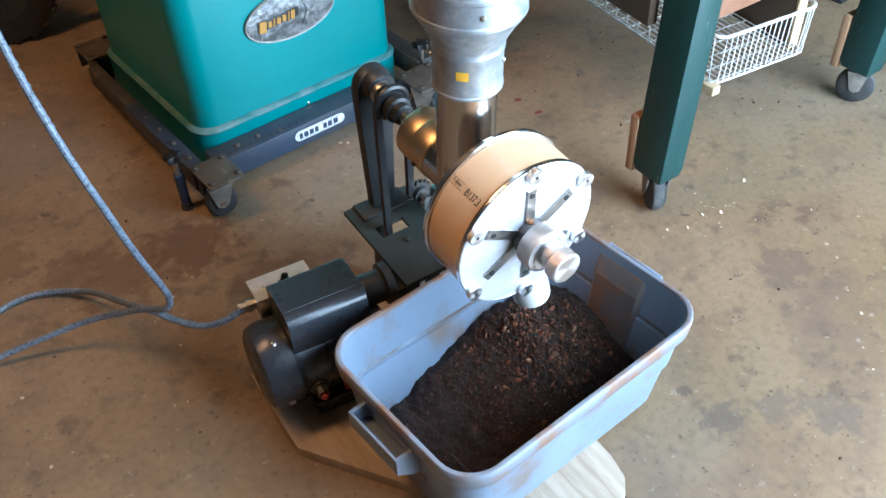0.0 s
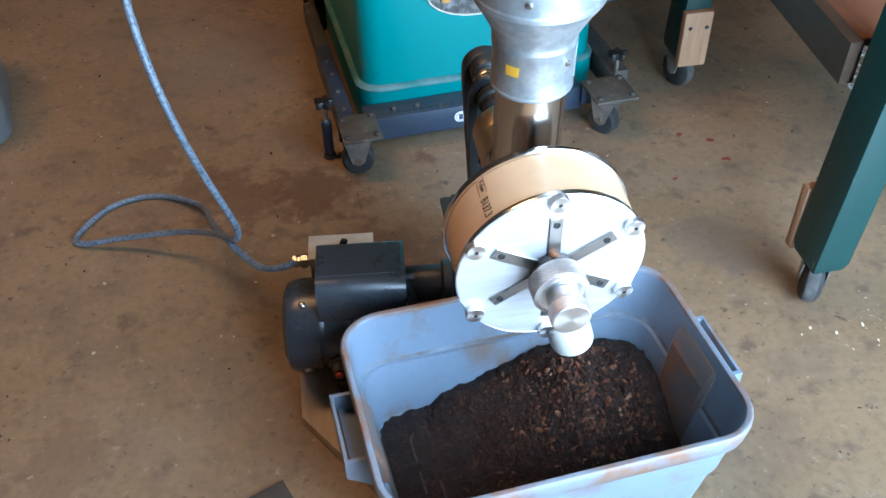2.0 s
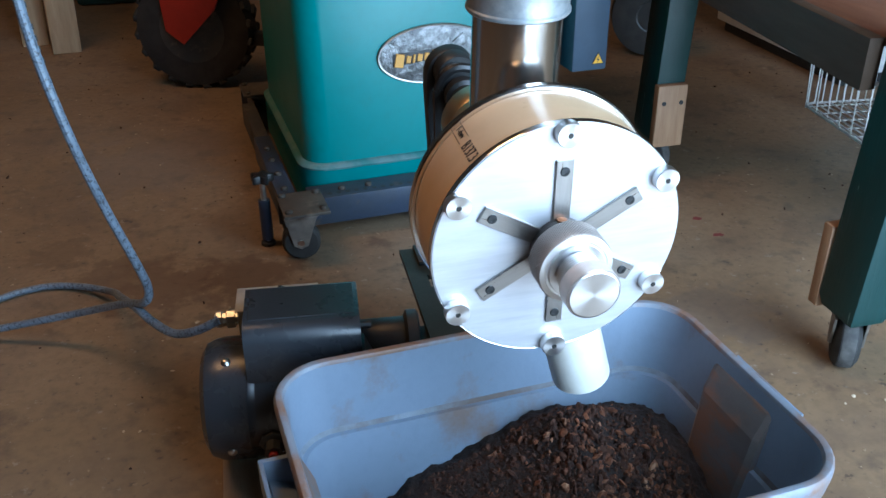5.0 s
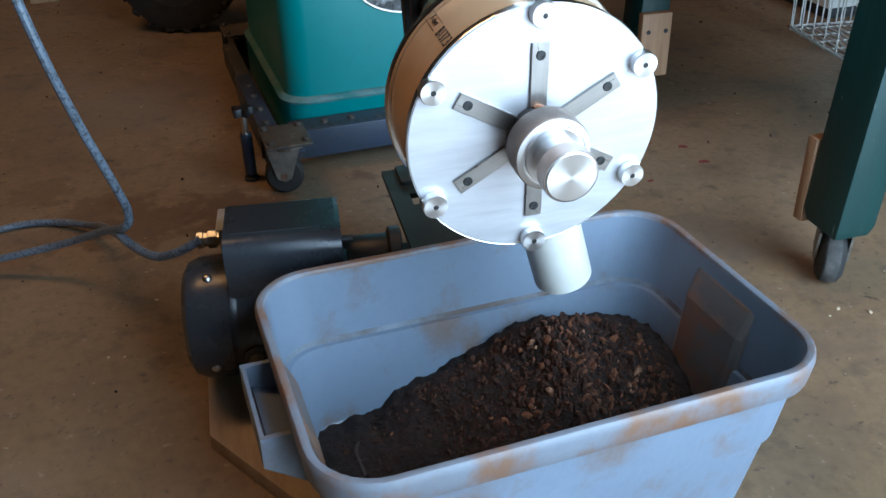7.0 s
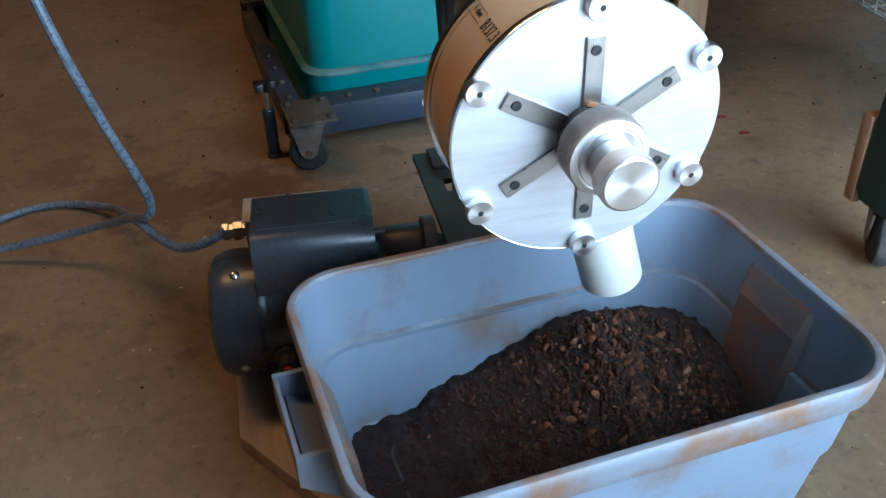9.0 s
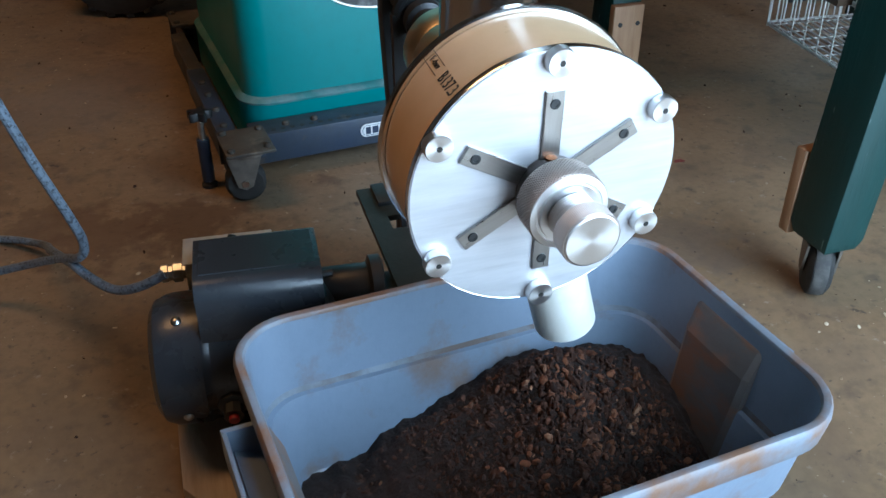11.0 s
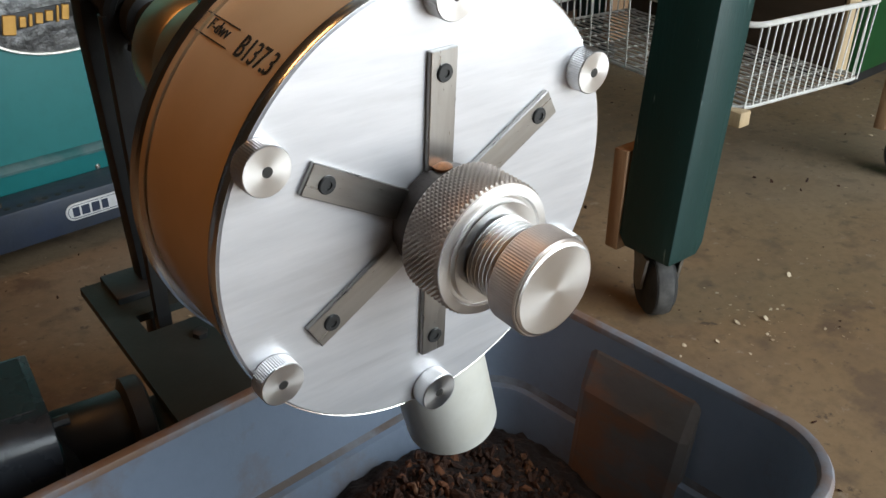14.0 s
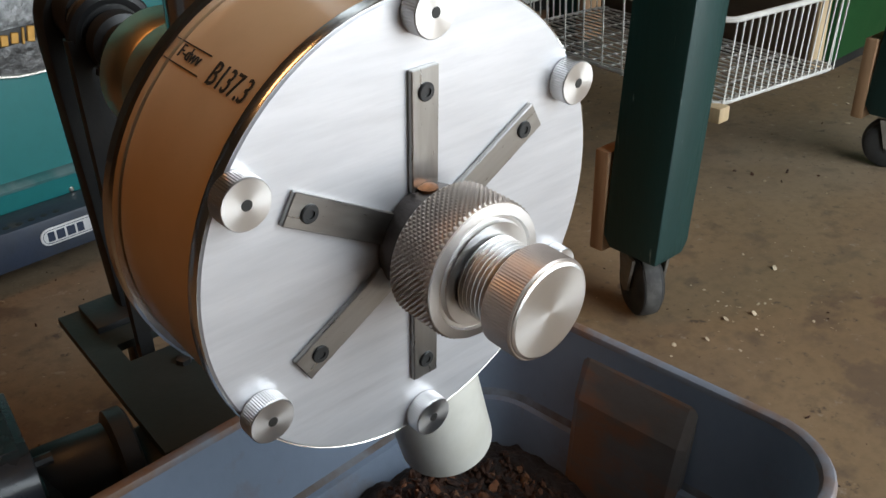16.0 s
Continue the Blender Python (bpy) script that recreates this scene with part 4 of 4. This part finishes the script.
for i, (x, w, h) in enumerate(((-0.068, 0.017, 0.025), (-0.051, 0.009, 0.014), (-0.041, 0.005, 0.016), (-0.030, 0.010, 0.014), (-0.017, 0.010, 0.014), (-0.006, 0.004, 0.021), (0.004, 0.010, 0.020))):
    part("bar", box(w, h, 0.003, bd @ T((x, -0.004 + 0.07 * (x + 0.03), 0.0055)) @ pose(0, 0, 0, 0, 0, -10), 0.001, 1), M_GOLD, badge, "gold stroke")
part("ridge", prism([(0.025, -0.030), (0.060, -0.034), (0.080, -0.010), (0.074, 0.020), (0.050, 0.034), (0.030, 0.018), (0.038, 0.0)], 0.004, 0.008, 0.0015, bd), M_PEWTER, badge, "raised cast relief")
part("rivet", lathe([(0.004, 0), (0.004, 0.001), (0.002, 0.0025)], pose(0.0, -0.253, 0.086, 90, 0, 0), 10), M_ZINC, cab)
part("screw_hole", lathe([(0.0035, 0), (0.0035, 0.0012)], pose(-0.155, -0.244, 0.42, 90, 0, 0), 10), M_INK, cab)
eb = part("switch_housing", box(0.072, 0.09, 0.34, T((0.297, -0.215, 0.413)), 0.004), M_BLUEBOX, cab, "blue-grey electrical box")
tri_m = pose(0.3135, -0.2605, 0.256, 90, 0, 0)
wt = part("warning_sign", prism([(-0.0125, 0.0), (0.0125, 0.0), (0.0, 0.0225)], 0.0, 0.0012, 0.0, tri_m), M_INK, eb, "yellow warning triangle with a black bolt")
part("yellow_field", prism([(-0.0103, 0.0013), (0.0103, 0.0013), (0.0, 0.0200)], 0.0012, 0.0018, 0.0, tri_m), M_YELLOW, wt, "yellow field")
part("bolt_mark", prism([(0.001, 0.015), (-0.003, 0.008), (0.0, 0.008), (-0.0015, 0.003), (0.003, 0.0095), (0.0, 0.0095)], 0.0018, 0.0023, 0.0, tri_m), M_INK, wt)
part("knob", lathe([(0.008, 0), (0.008, 0.008)], T((0.297, -0.2, 0.234)), 12), M_DARKPLASTIC, eb)

mb = thing("mobile_base", "dark blue bolted steel wheeled base under the cabinet", "wheeled base", CAB)


def rail(name, x0, y0, x1, y1, z0, z1, mat, label):
    r = part(name, box(abs(x1 - x0), abs(y1 - y0), z1 - z0, T(((x0 + x1) / 2, (y0 + y1) / 2, (z0 + z1) / 2)), 0.0025), mat, mb, label)
    return r


fr = rail("front_rail", -0.262, -0.313, 0.205, -0.2535, 0.030, 0.083, M_NAVY, "dark blue rail with bolt holes")
hole = finish(lathe([(0.0042, 0.0), (0.0042, 0.0008)], None, 12), "hole", M_INK)
bolt = finish(lathe([(0.0065, 0.0), (0.0065, 0.004), (0.0045, 0.0062), (0.001, 0.007)], None, 10), "bolt", M_DUSTY)
for i in range(12):
    part("hole", hole, None, fr, "", T((-0.225 + 0.0165 * i, -0.298, 0.0828)))
for x in (-0.200, -0.150, 0.165, 0.19):
    part("bolt", bolt, None, fr, "dusty carriage bolt", T((x, -0.284, 0.083)))
lab = part("label_plate", prism(rounded(0.128, 0.024, 0.0118, 6), 0.0, 0.0014, 0.0004, pose(-0.013, -0.3129, 0.0585, 90, 0, 0)), M_LABEL, fr, "silver rounded label with dark bars")
for x, w in ((-0.050, 0.009), (-0.037, 0.011), (-0.023, 0.011), (-0.010, 0.009), (0.012, 0.009), (0.025, 0.011), (0.040, 0.012)):
    part("bar", box(w, 0.013, 0.0008, pose(-0.013 + x, -0.3144, 0.0585, 90, 0, 0)), M_INKBLUE, lab)
part("label_rim", rod([pose(-0.013, -0.3143, 0.0585, 90, 0, 0) @ Vector((x, y, 0)) for x, y in rounded(0.121, 0.0185, 0.009, 6)], 0.0005, 4, True), M_INKBLUE, lab)
lr = rail("side_rail", -0.316, -0.34, -0.283, 0.02, 0.036, 0.086, M_NAVY, "dusty steel side rail")
rail("side_rail", -0.312, 0.02, -0.284, 0.24, 0.036, 0.084, M_DUSTY, "dusty overlapping side rail")
rail("side_rail", 0.272, -0.30, 0.315, 0.25, 0.050, 0.100, M_DUSTY, "dusty steel side rail")
rail("rear_rail", -0.262, 0.257, 0.25, 0.31, 0.030, 0.083, M_NAVY, "dark blue rear rail")
for x, y in ((-0.300, -0.06), (-0.300, -0.12), (-0.300, -0.26), (-0.300, -0.30), (-0.300, -0.19)):
    part("bolt", bolt, None, lr, "dusty carriage bolt", T((x, y, 0.086)))


def corner(x, y, sx, sy, swivel):
    c = part("corner_plate", box(sx, sy, 0.006, T((x, y, 0.098)), 0.0015), M_DUSTPLATE, mb, "dusty steel corner plate")
    part("bracket", box(sx * 0.96, 0.006, 0.05, T((x, y + sy * 0.42, 0.072)), 0.001), M_NAVY, c)
    for dx, dy in ((-0.38, -0.36), (0.38, -0.36), (-0.38, 0.36), (0.38, 0.36)):
        part("bolt", bolt, None, c, "zinc bolt", T((x + dx * sx, y + dy * sy, 0.101)))
    w = part("wheel", lathe([(0.014, -0.014), (0.028, -0.0135), (0.0330, -0.009), (0.0330, 0.009), (0.028, 0.0135), (0.014, 0.014)], T((x - 0.008, y - 0.004, 0.0330)) @ pose(0, 0, 0, 0, 0, swivel) @ ALONG_X, 32), M_RUBBER, mb, "black rubber caster wheel")
    f = lathe([(0.028, 0.083), (0.028, 0.089), (0.022, 0.095)], T((x + 0.002, y - 0.004, 0)), 24)
    for s in (-1, 1):
        f = prism([(-0.030, 0.084), (0.026, 0.084), (0.012, 0.030), (0.0, 0.024), (-0.012, 0.030)], -0.0015, 0.0015, 0.0, T((x - 0.008, y - 0.004, 0)) @ pose(0, 0, 0, 0, 0, swivel) @ T((s * 0.0175, 0, 0)) @ pose(0, 0, 0, 90, 0, 90), bm=f)
    fk = part("caster_fork", f, M_FORK, mb, "dusty zinc swivel fork")
    part("axle", lathe([(0.006, -0.021), (0.006, 0.021)], T((x - 0.008, y - 0.004, 0.0355)) @ pose(0, 0, 0, 0, 0, swivel) @ ALONG_X, 10), M_ZINC, fk)


corner(-0.284, -0.357, 0.078, 0.095, 80)
corner(0.245, -0.362, 0.092, 0.095, 35)
corner(-0.262, 0.285, 0.085, 0.09, 10)


def foot_screw(x, y, top):
    s = part("foot_screw", rod([(x, y, 0.006), (x, y, top)], 0.0055, 10), M_ZINC, mb, "threaded lock screw")
    part("sleeve", lathe([(0.0105, 0.012), (0.0105, 0.088)], T((x, y, 0)), 16), M_NAVY, s)
    st = []
    for i in range(40):
        a = 2 * math.pi * i / 40
        st.append(((0.0165 + 0.0045 * math.cos(5 * a)) * math.cos(a), (0.0165 + 0.0045 * math.cos(5 * a)) * math.sin(a)))
    part("star_knob", prism(st, top - 0.004, top + 0.010, 0.003, T((x, y, 0))), M_DARKPLASTIC, s, "black star knob")
    part("foot_pad", lathe([(0.013, 0.0), (0.013, 0.006), (0.007, 0.009)], T((x, y, 0)), 16), M_RUBBER, s)


foot_screw(-0.342, -0.296, 0.128)
foot_screw(0.283, -0.302, 0.140)

# ---- workbench ----
LEANX, LEANY = 0.028, -0.035
bench = thing("workbench", "dark green painted wooden workbench on casters with a brown shelf", "workbench", T((0.536, 0.279, 0.0)))


def bench_leg(x, y, block, turn):
    """A post with cut lower corners, a caster under it and a wood block on one side."""
    bm = bmesh.new()
    rings = []
    for z, ins in ((0.080, 0.004), (0.092, 0.0), (0.80, 0.0)):
        ring = []
        for px, py in ((-0.034, -0.044), (0.021, -0.044), (0.021, 0.027), (-0.034, 0.027)):
            ring.append(bm.verts.new((x + (abs(px) - (ins * 2 if px > 0 else 0)) * (1 if px > 0 else -1) + LEANX * (z - 0.08), y + (abs(py) - (ins * 2.5 if py > 0 else 0)) * (1 if py > 0 else -1) + LEANY * (z - 0.08), z)))
        rings.append(ring)
    for a, b in zip(rings, rings[1:]):
        for i in range(4):
            bm.faces.new((a[i], a[(i + 1) % 4], b[(i + 1) % 4], b[i]))
    bm.faces.new(rings[0][::-1])
    bm.faces.new(rings[-1])
    bmesh.ops.bevel(bm, geom=list(bm.edges), offset=0.0022, segments=2, affect="EDGES", profile=0.5)
    leg = part("leg", bm, M_GREEN, bench, "dark green scuffed wooden post")
    if block:
        by = y + (0.0355 if block > 0 else -0.053)
        bl = part("block", box(0.058, 0.018, 0.118, T((x - 0.005, by, 0.129)), 0.002), M_WOOD, leg, "raw wood block with two bolt holes")
    c = part("caster", lathe([(0.024, 0.075), (0.024, 0.0795)], T((x, y, 0)), 4 * 6), M_ZINC, bench, "swivel caster")
    sw_m = T((x - 0.006, y - 0.010, 0)) @ pose(0, 0, 0, 0, 0, turn)
    part("wheel", lathe([(0.010, -0.016), (0.029, -0.0155), (0.0365, -0.010), (0.0375, 0.0), (0.0365, 0.010), (0.029, 0.0155), (0.010, 0.016)], sw_m @ T((0, 0, 0.0375)) @ ALONG_X, 32), M_RUBBER, c, "black rubber wheel")
    part("tread", lathe([(0.0374, -0.0085), (0.0381, -0.006), (0.0381, 0.006), (0.0374, 0.0085)], sw_m @ T((0, 0, 0.0381)) @ ALONG_X, 32), M_TREAD, c, "dusty grey worn tread")
    f = None
    for s in (-1, 1):
        f = prism([(-0.020, 0.076), (0.022, 0.076), (0.010, 0.034), (0.0, 0.029), (-0.010, 0.034)], -0.0015, 0.0015, 0.0, sw_m @ T((s * 0.0195, 0, 0)) @ pose(0, 0, 0, 90, 0, 90), bm=f)
    part("fork", f, M_FORK, c, "dull zinc fork")
    return leg


for x, y, block, turn in ((0.0, 0.0, 1, -32), (0.035, 0.650, -1, 20), (0.585, 0.0, 1, 30), (0.61, 0.650, -1, 10)):
    leg = bench_leg(x, y, block, turn)
    if block < 0:
        for dx in (-0.016, 0.018):
            part("bolt_hole", lathe([(0.0042, 0.0), (0.0042, 0.001)], pose(x - 0.005 + dx, y - 0.0620, 0.155, 90, 0, 0), 12), M_INK, leg)
sh = [(-0.030, 0.045), (0.55, 0.045), (0.58, 0.60), (0.02, 0.60)]
# top lies out of view; added on the legs to darken shelf and floor
part("bench_top", prism([(-0.08, -0.10), (0.67, -0.10), (0.70, 0.74), (0.0, 0.74)], 0.80, 0.84, 0.003), M_WOOD, bench, "plain wooden bench top, unseen, added to shade the space below")
part("shelf", prism(sh, 0.412, 0.424, 0.002), M_SHELF, bench, "red-brown shelf board")
part("apron", prism([(-0.038, 0.03), (-0.018, 0.03), (0.032, 0.60), (0.012, 0.60)], 0.366, 0.428, 0.002), M_APRON_PLANKSHADE, bench, "dark brown side apron")
part("apron", prism([(0.045, -0.03), (0.55, -0.03), (0.55, -0.008), (0.045, -0.008)], 0.372, 0.430, 0.002), M_SHELF, bench, "red-brown front apron")
part("runner", box(0.02, 0.05, 0.018, T((0.126, 0.020, 0.196)), 0.002), M_PALEWOOD, bench, "pale wood basket runner")
# one plank: shaded inner face coloured dark, lit front end kept pale
part("runner", box(0.022, 0.37, 0.172, T((0.374, 0.205, 0.281)) @ pose(0, 0, 0, 0, 0, -6), 0.002), M_APRON_PLANKSHADE, bench, "plank beside the basket, coloured dark for its shaded face")
part("runner_edge", box(0.023, 0.006, 0.174, T((0.3545, 0.0165, 0.281)) @ pose(0, 0, 0, 0, 0, -6), 0.001), M_PALEWOOD, bench, "front end of the plank in its lit pale colour")

# ---- wire basket under the shelf ----
BX0, BX1, BY0, BY1, BZ0, BZ1 = 0.004, 0.235, 0.0, 0.41, 0.205, 0.300
basket = thing("wire_basket", "white coated wire basket hanging under the bench shelf", "basket", pose(0.652, 0.280, 0, 0, 0, -6))
part("rim_wire", rod([(x, y, BZ1) for x, y in rounded(BX1 - BX0, BY1 - BY0, 0.02, 4, (BX0 + BX1) / 2, (BY0 + BY1) / 2)], 0.0034, 8, True), M_WIRE, basket)
part("base_wire", rod([(x, y, BZ0) for x, y in rounded(BX1 - BX0 - 0.01, BY1 - BY0 - 0.01, 0.02, 4, (BX0 + BX1) / 2, (BY0 + BY1) / 2)], 0.0022, 6, True), M_WIRE, basket)
for i in range(17):
    x = BX0 + 0.014 + (BX1 - BX0 - 0.028) * i / 16
    part("wire", rod([(x, BY0, BZ1), (x, BY0 + 0.004, BZ0), (x, BY1 - 0.004, BZ0), (x, BY1, BZ1)], 0.0014, 6), M_WIRE, basket)
for i in range(12):
    y = BY0 + 0.016 + (BY1 - BY0 - 0.032) * i / 11
    part("wire", rod([(BX0, y, BZ1), (BX0 + 0.004, y, BZ0 - 0.002), (BX1 - 0.004, y, BZ0 - 0.002), (BX1, y, BZ1)], 0.0014, 6), M_WIRE, basket)
for x in (BX0 + 0.02, BX1 - 0.02):
    part("hanger", rod([(x, BY0 + 0.05, BZ1), (x, BY0 + 0.05, 0.372)], 0.002, 6, bm=rod([(x, BY1 - 0.05, BZ1), (x, BY1 - 0.05, 0.410)], 0.002, 6)), M_WIRE, basket)

# ---- things further back ----
tiller = thing("garden_tiller", "red garden machine with a knobbly black tyre", "garden machine", pose(-0.272, 1.700, 0.0, 0, 0, -18) @ Matrix.Scale(0.9, 4))
tyre = part("tyre", lathe([(0.085, -0.045), (0.125, -0.05), (0.150, -0.042), (0.155, -0.02), (0.156, 0.02), (0.150, 0.042), (0.125, 0.05), (0.085, 0.045)], T((0, 0, 0.160)) @ pose(0, 0, 0, 90, 0, 0), 48), M_RUBBER, tiller, "knobbly black tyre")
lug = bmesh.new()
for i in range(20):
    for s in (-1, 1):
        box(0.022, 0.040, 0.012, T((0, 0, 0.160)) @ pose(0, 0, 0, 0, 360 * (i + 0.25 * s) / 20, 0) @ T((0, s * 0.025, 0.1545)) @ pose(0, 0, 0, 0, 0, 25 * s), 0.003, 1, bm=lug)
part("tread", lug, M_RUBBER, tyre, "tyre lugs")
part("rim", lathe([(0.03, 0.036), (0.055, 0.030), (0.080, 0.044), (0.087, 0.047)], T((0, 0, 0.160)) @ pose(0, 0, 0, 90, 0, 0), 40), M_DUSTY, tiller, "dusty dark wheel rim")
part("guard", prism([(-0.10, 0.50), (-0.068, 0.25), (-0.062, 0.165), (-0.018, 0.128), (0.075, 0.220), (0.12, 0.32), (0.10, 0.50)], -0.004, 0.004, 0.001, T((0, -0.066, 0)) @ pose(0, 0, 0, 90, 0, 0)), M_RED, tiller, "red painted guard")
part("axle_bar", box(0.30, 0.04, 0.035, T((0.17, 0.0, 0.13)), 0.004), M_BLACK, tiller, "black frame bar")
part("frame", box(0.05, 0.06, 0.36, T((0.06, 0.07, 0.33)), 0.004), M_BLACK, tiller, "black frame post")

stand = thing("wooden_stand", "rough pale wooden stand with two plank legs", "stand", T((-0.67, 2.11, 0)))
for x, y, w in ((-0.05, 0.08, 0.07), (0.045, -0.02, 0.075)):
    part("plank_leg", box(w, 0.04, 0.9, T((x, y, 0.45)) @ pose(0, 0, 0, 0, 2, 12), 0.003), M_PALEWOOD, stand, "rough plank leg")
part("rail", box(0.22, 0.04, 0.09, T((0, 0.04, 0.86)), 0.003), M_PALEWOOD, stand)
thing("green_bin", "dark green enamelled bin on the floor", "bin", T((-0.52, 2.75, 0)), bm=box(0.30, 0.25, 0.28, T((0, 0, 0.14)), 0.02), mat=M_GREEN)
gw = thing("cart_wheel", "black wheel of a cart behind the bench", "wheel", pose(0.905, 1.645, 0, 0, 0, -25) @ Matrix.Scale(0.78, 4))
part("tyre", lathe([(0.05, -0.04), (0.10, -0.045), (0.135, -0.035), (0.14, 0), (0.135, 0.035), (0.10, 0.045), (0.05, 0.04)], T((0, 0, 0.14)) @ pose(0, 0, 0, 90, 0, 0), 40), M_RUBBER, gw)
part("rim", lathe([(0.02, -0.03), (0.055, -0.042), (0.055, 0.042), (0.02, 0.03)], T((0, 0, 0.14)) @ pose(0, 0, 0, 90, 0, 0), 32), M_BLACK, gw)
wc = thing("white_cabinet", "low white enamelled cabinet on the floor", "cabinet", pose(1.482, 1.545, 0, 0, 0, 1))
part("body", box(0.54, 0.58, 0.80, T((0, 0, 0.43)), 0.008), M_WHITE, wc)
# black slab stands in for the shadow line below the white body
part("kick", box(0.50, 0.54, 0.03, T((0, 0, 0.015)), 0.002), M_BLACK, wc)
gc = thing("green_cabinet", "green enamelled steel cabinet on the floor", "cabinet", pose(1.675, 0.815, 0, 0, 0, 3))
part("body", box(0.52, 0.55, 0.85, T((0, 0, 0.455)), 0.008), M_BRIGHTGREEN, gc)
part("kick", box(0.48, 0.51, 0.03, T((0, 0, 0.015)), 0.002), M_BLACK, gc)

gb = thing("grey_bin", "smoky grey plastic bin with rounded corners on the floor", "bin", pose(-1.005, 1.075, 0, 0, 0, 12))
part("body", loft([(0.0, 0.36, 0.30, 0.06), (0.004, 0.368, 0.308, 0.064), (0.20, 0.392, 0.332, 0.07), (0.20, 0.386, 0.326, 0.067), (0.012, 0.356, 0.296, 0.058), (0.008, 0.35, 0.29, 0.056)]), M_SMOKY, gb, smooth=30)
part("rim", loft([(0.194, 0.392, 0.332, 0.070), (0.196, 0.404, 0.344, 0.074), (0.205, 0.404, 0.344, 0.074), (0.208, 0.396, 0.336, 0.071), (0.205, 0.388, 0.328, 0.068)], closed=True), M_SMOKY, gb, "rolled grey rim", smooth=40)
mat_piece = [(-0.309, 0.079), (-0.372, 0.052), (-0.352, 0.0), (-0.288, 0.028)]
thing("rubber_mat", "small dark grey rubber mat lying on the floor", "mat", bm=prism(mat_piece, 0.0, 0.004, 0.001), mat=M_MAT)

# ---- litter on the floor ----


def chip_spot():
    k = rng.uniform()
    if k < 0.035:
        x, y = rng.normal(0.616, 0.06), rng.normal(0.180, 0.045)
    elif k < 0.09:
        x, y = rng.normal(1.55, 0.15), rng.normal(0.5, 0.12)
    else:
        x, y = rng.uniform(-1.6, 2.2), rng.uniform(-0.5, 2.6)
    if -0.33 < x < 0.30 and -0.22 < y < 0.48:
        return None
    return (x, y, 0.0004)


crumbs("floor_litter", "scattered pale wood chips and grit on the concrete", "litter", 2200, chip_spot, lambda p: 0.0009 + 0.0032 * rng.uniform() ** 5, T((0, 0, 0)), M_CHIP, 0.22)


def grit_spot():
    x, y = rng.uniform(-1.3, 1.8), rng.uniform(-0.5, 2.2)
    return None if (-0.33 < x < 0.30 and -0.22 < y < 0.48) else (x, y, 0.0004)


crumbs("floor_grit", "small dark brown crumbs of bark on the concrete", "litter", 900, grit_spot, lambda p: 0.0009 + 0.003 * rng.uniform() ** 4, T((0, 0, 0)), M_CLOD, 0.5)
for x, y, s in ((0.557, 0.640, 0.009), (0.500, 0.735, 0.006), (0.552, 0.705, 0.008), (0.44, 0.60, 0.005)):
    pts = [(s * (1 + 0.35 * math.sin(3 * a + x * 40) * math.cos(2 * a)) * math.cos(a), 0.7 * s * (1 + 0.3 * math.cos(2 * a + y * 30)) * math.sin(a)) for a in [i * 0.3142 for i in range(20)]]
    thing("paint_drop", "dried red paint drop on the concrete", "paint spot", T((x, y, 0)), "paint drops", bm=prism(pts, 0.0, 0.0006), mat=M_RED_MARK)
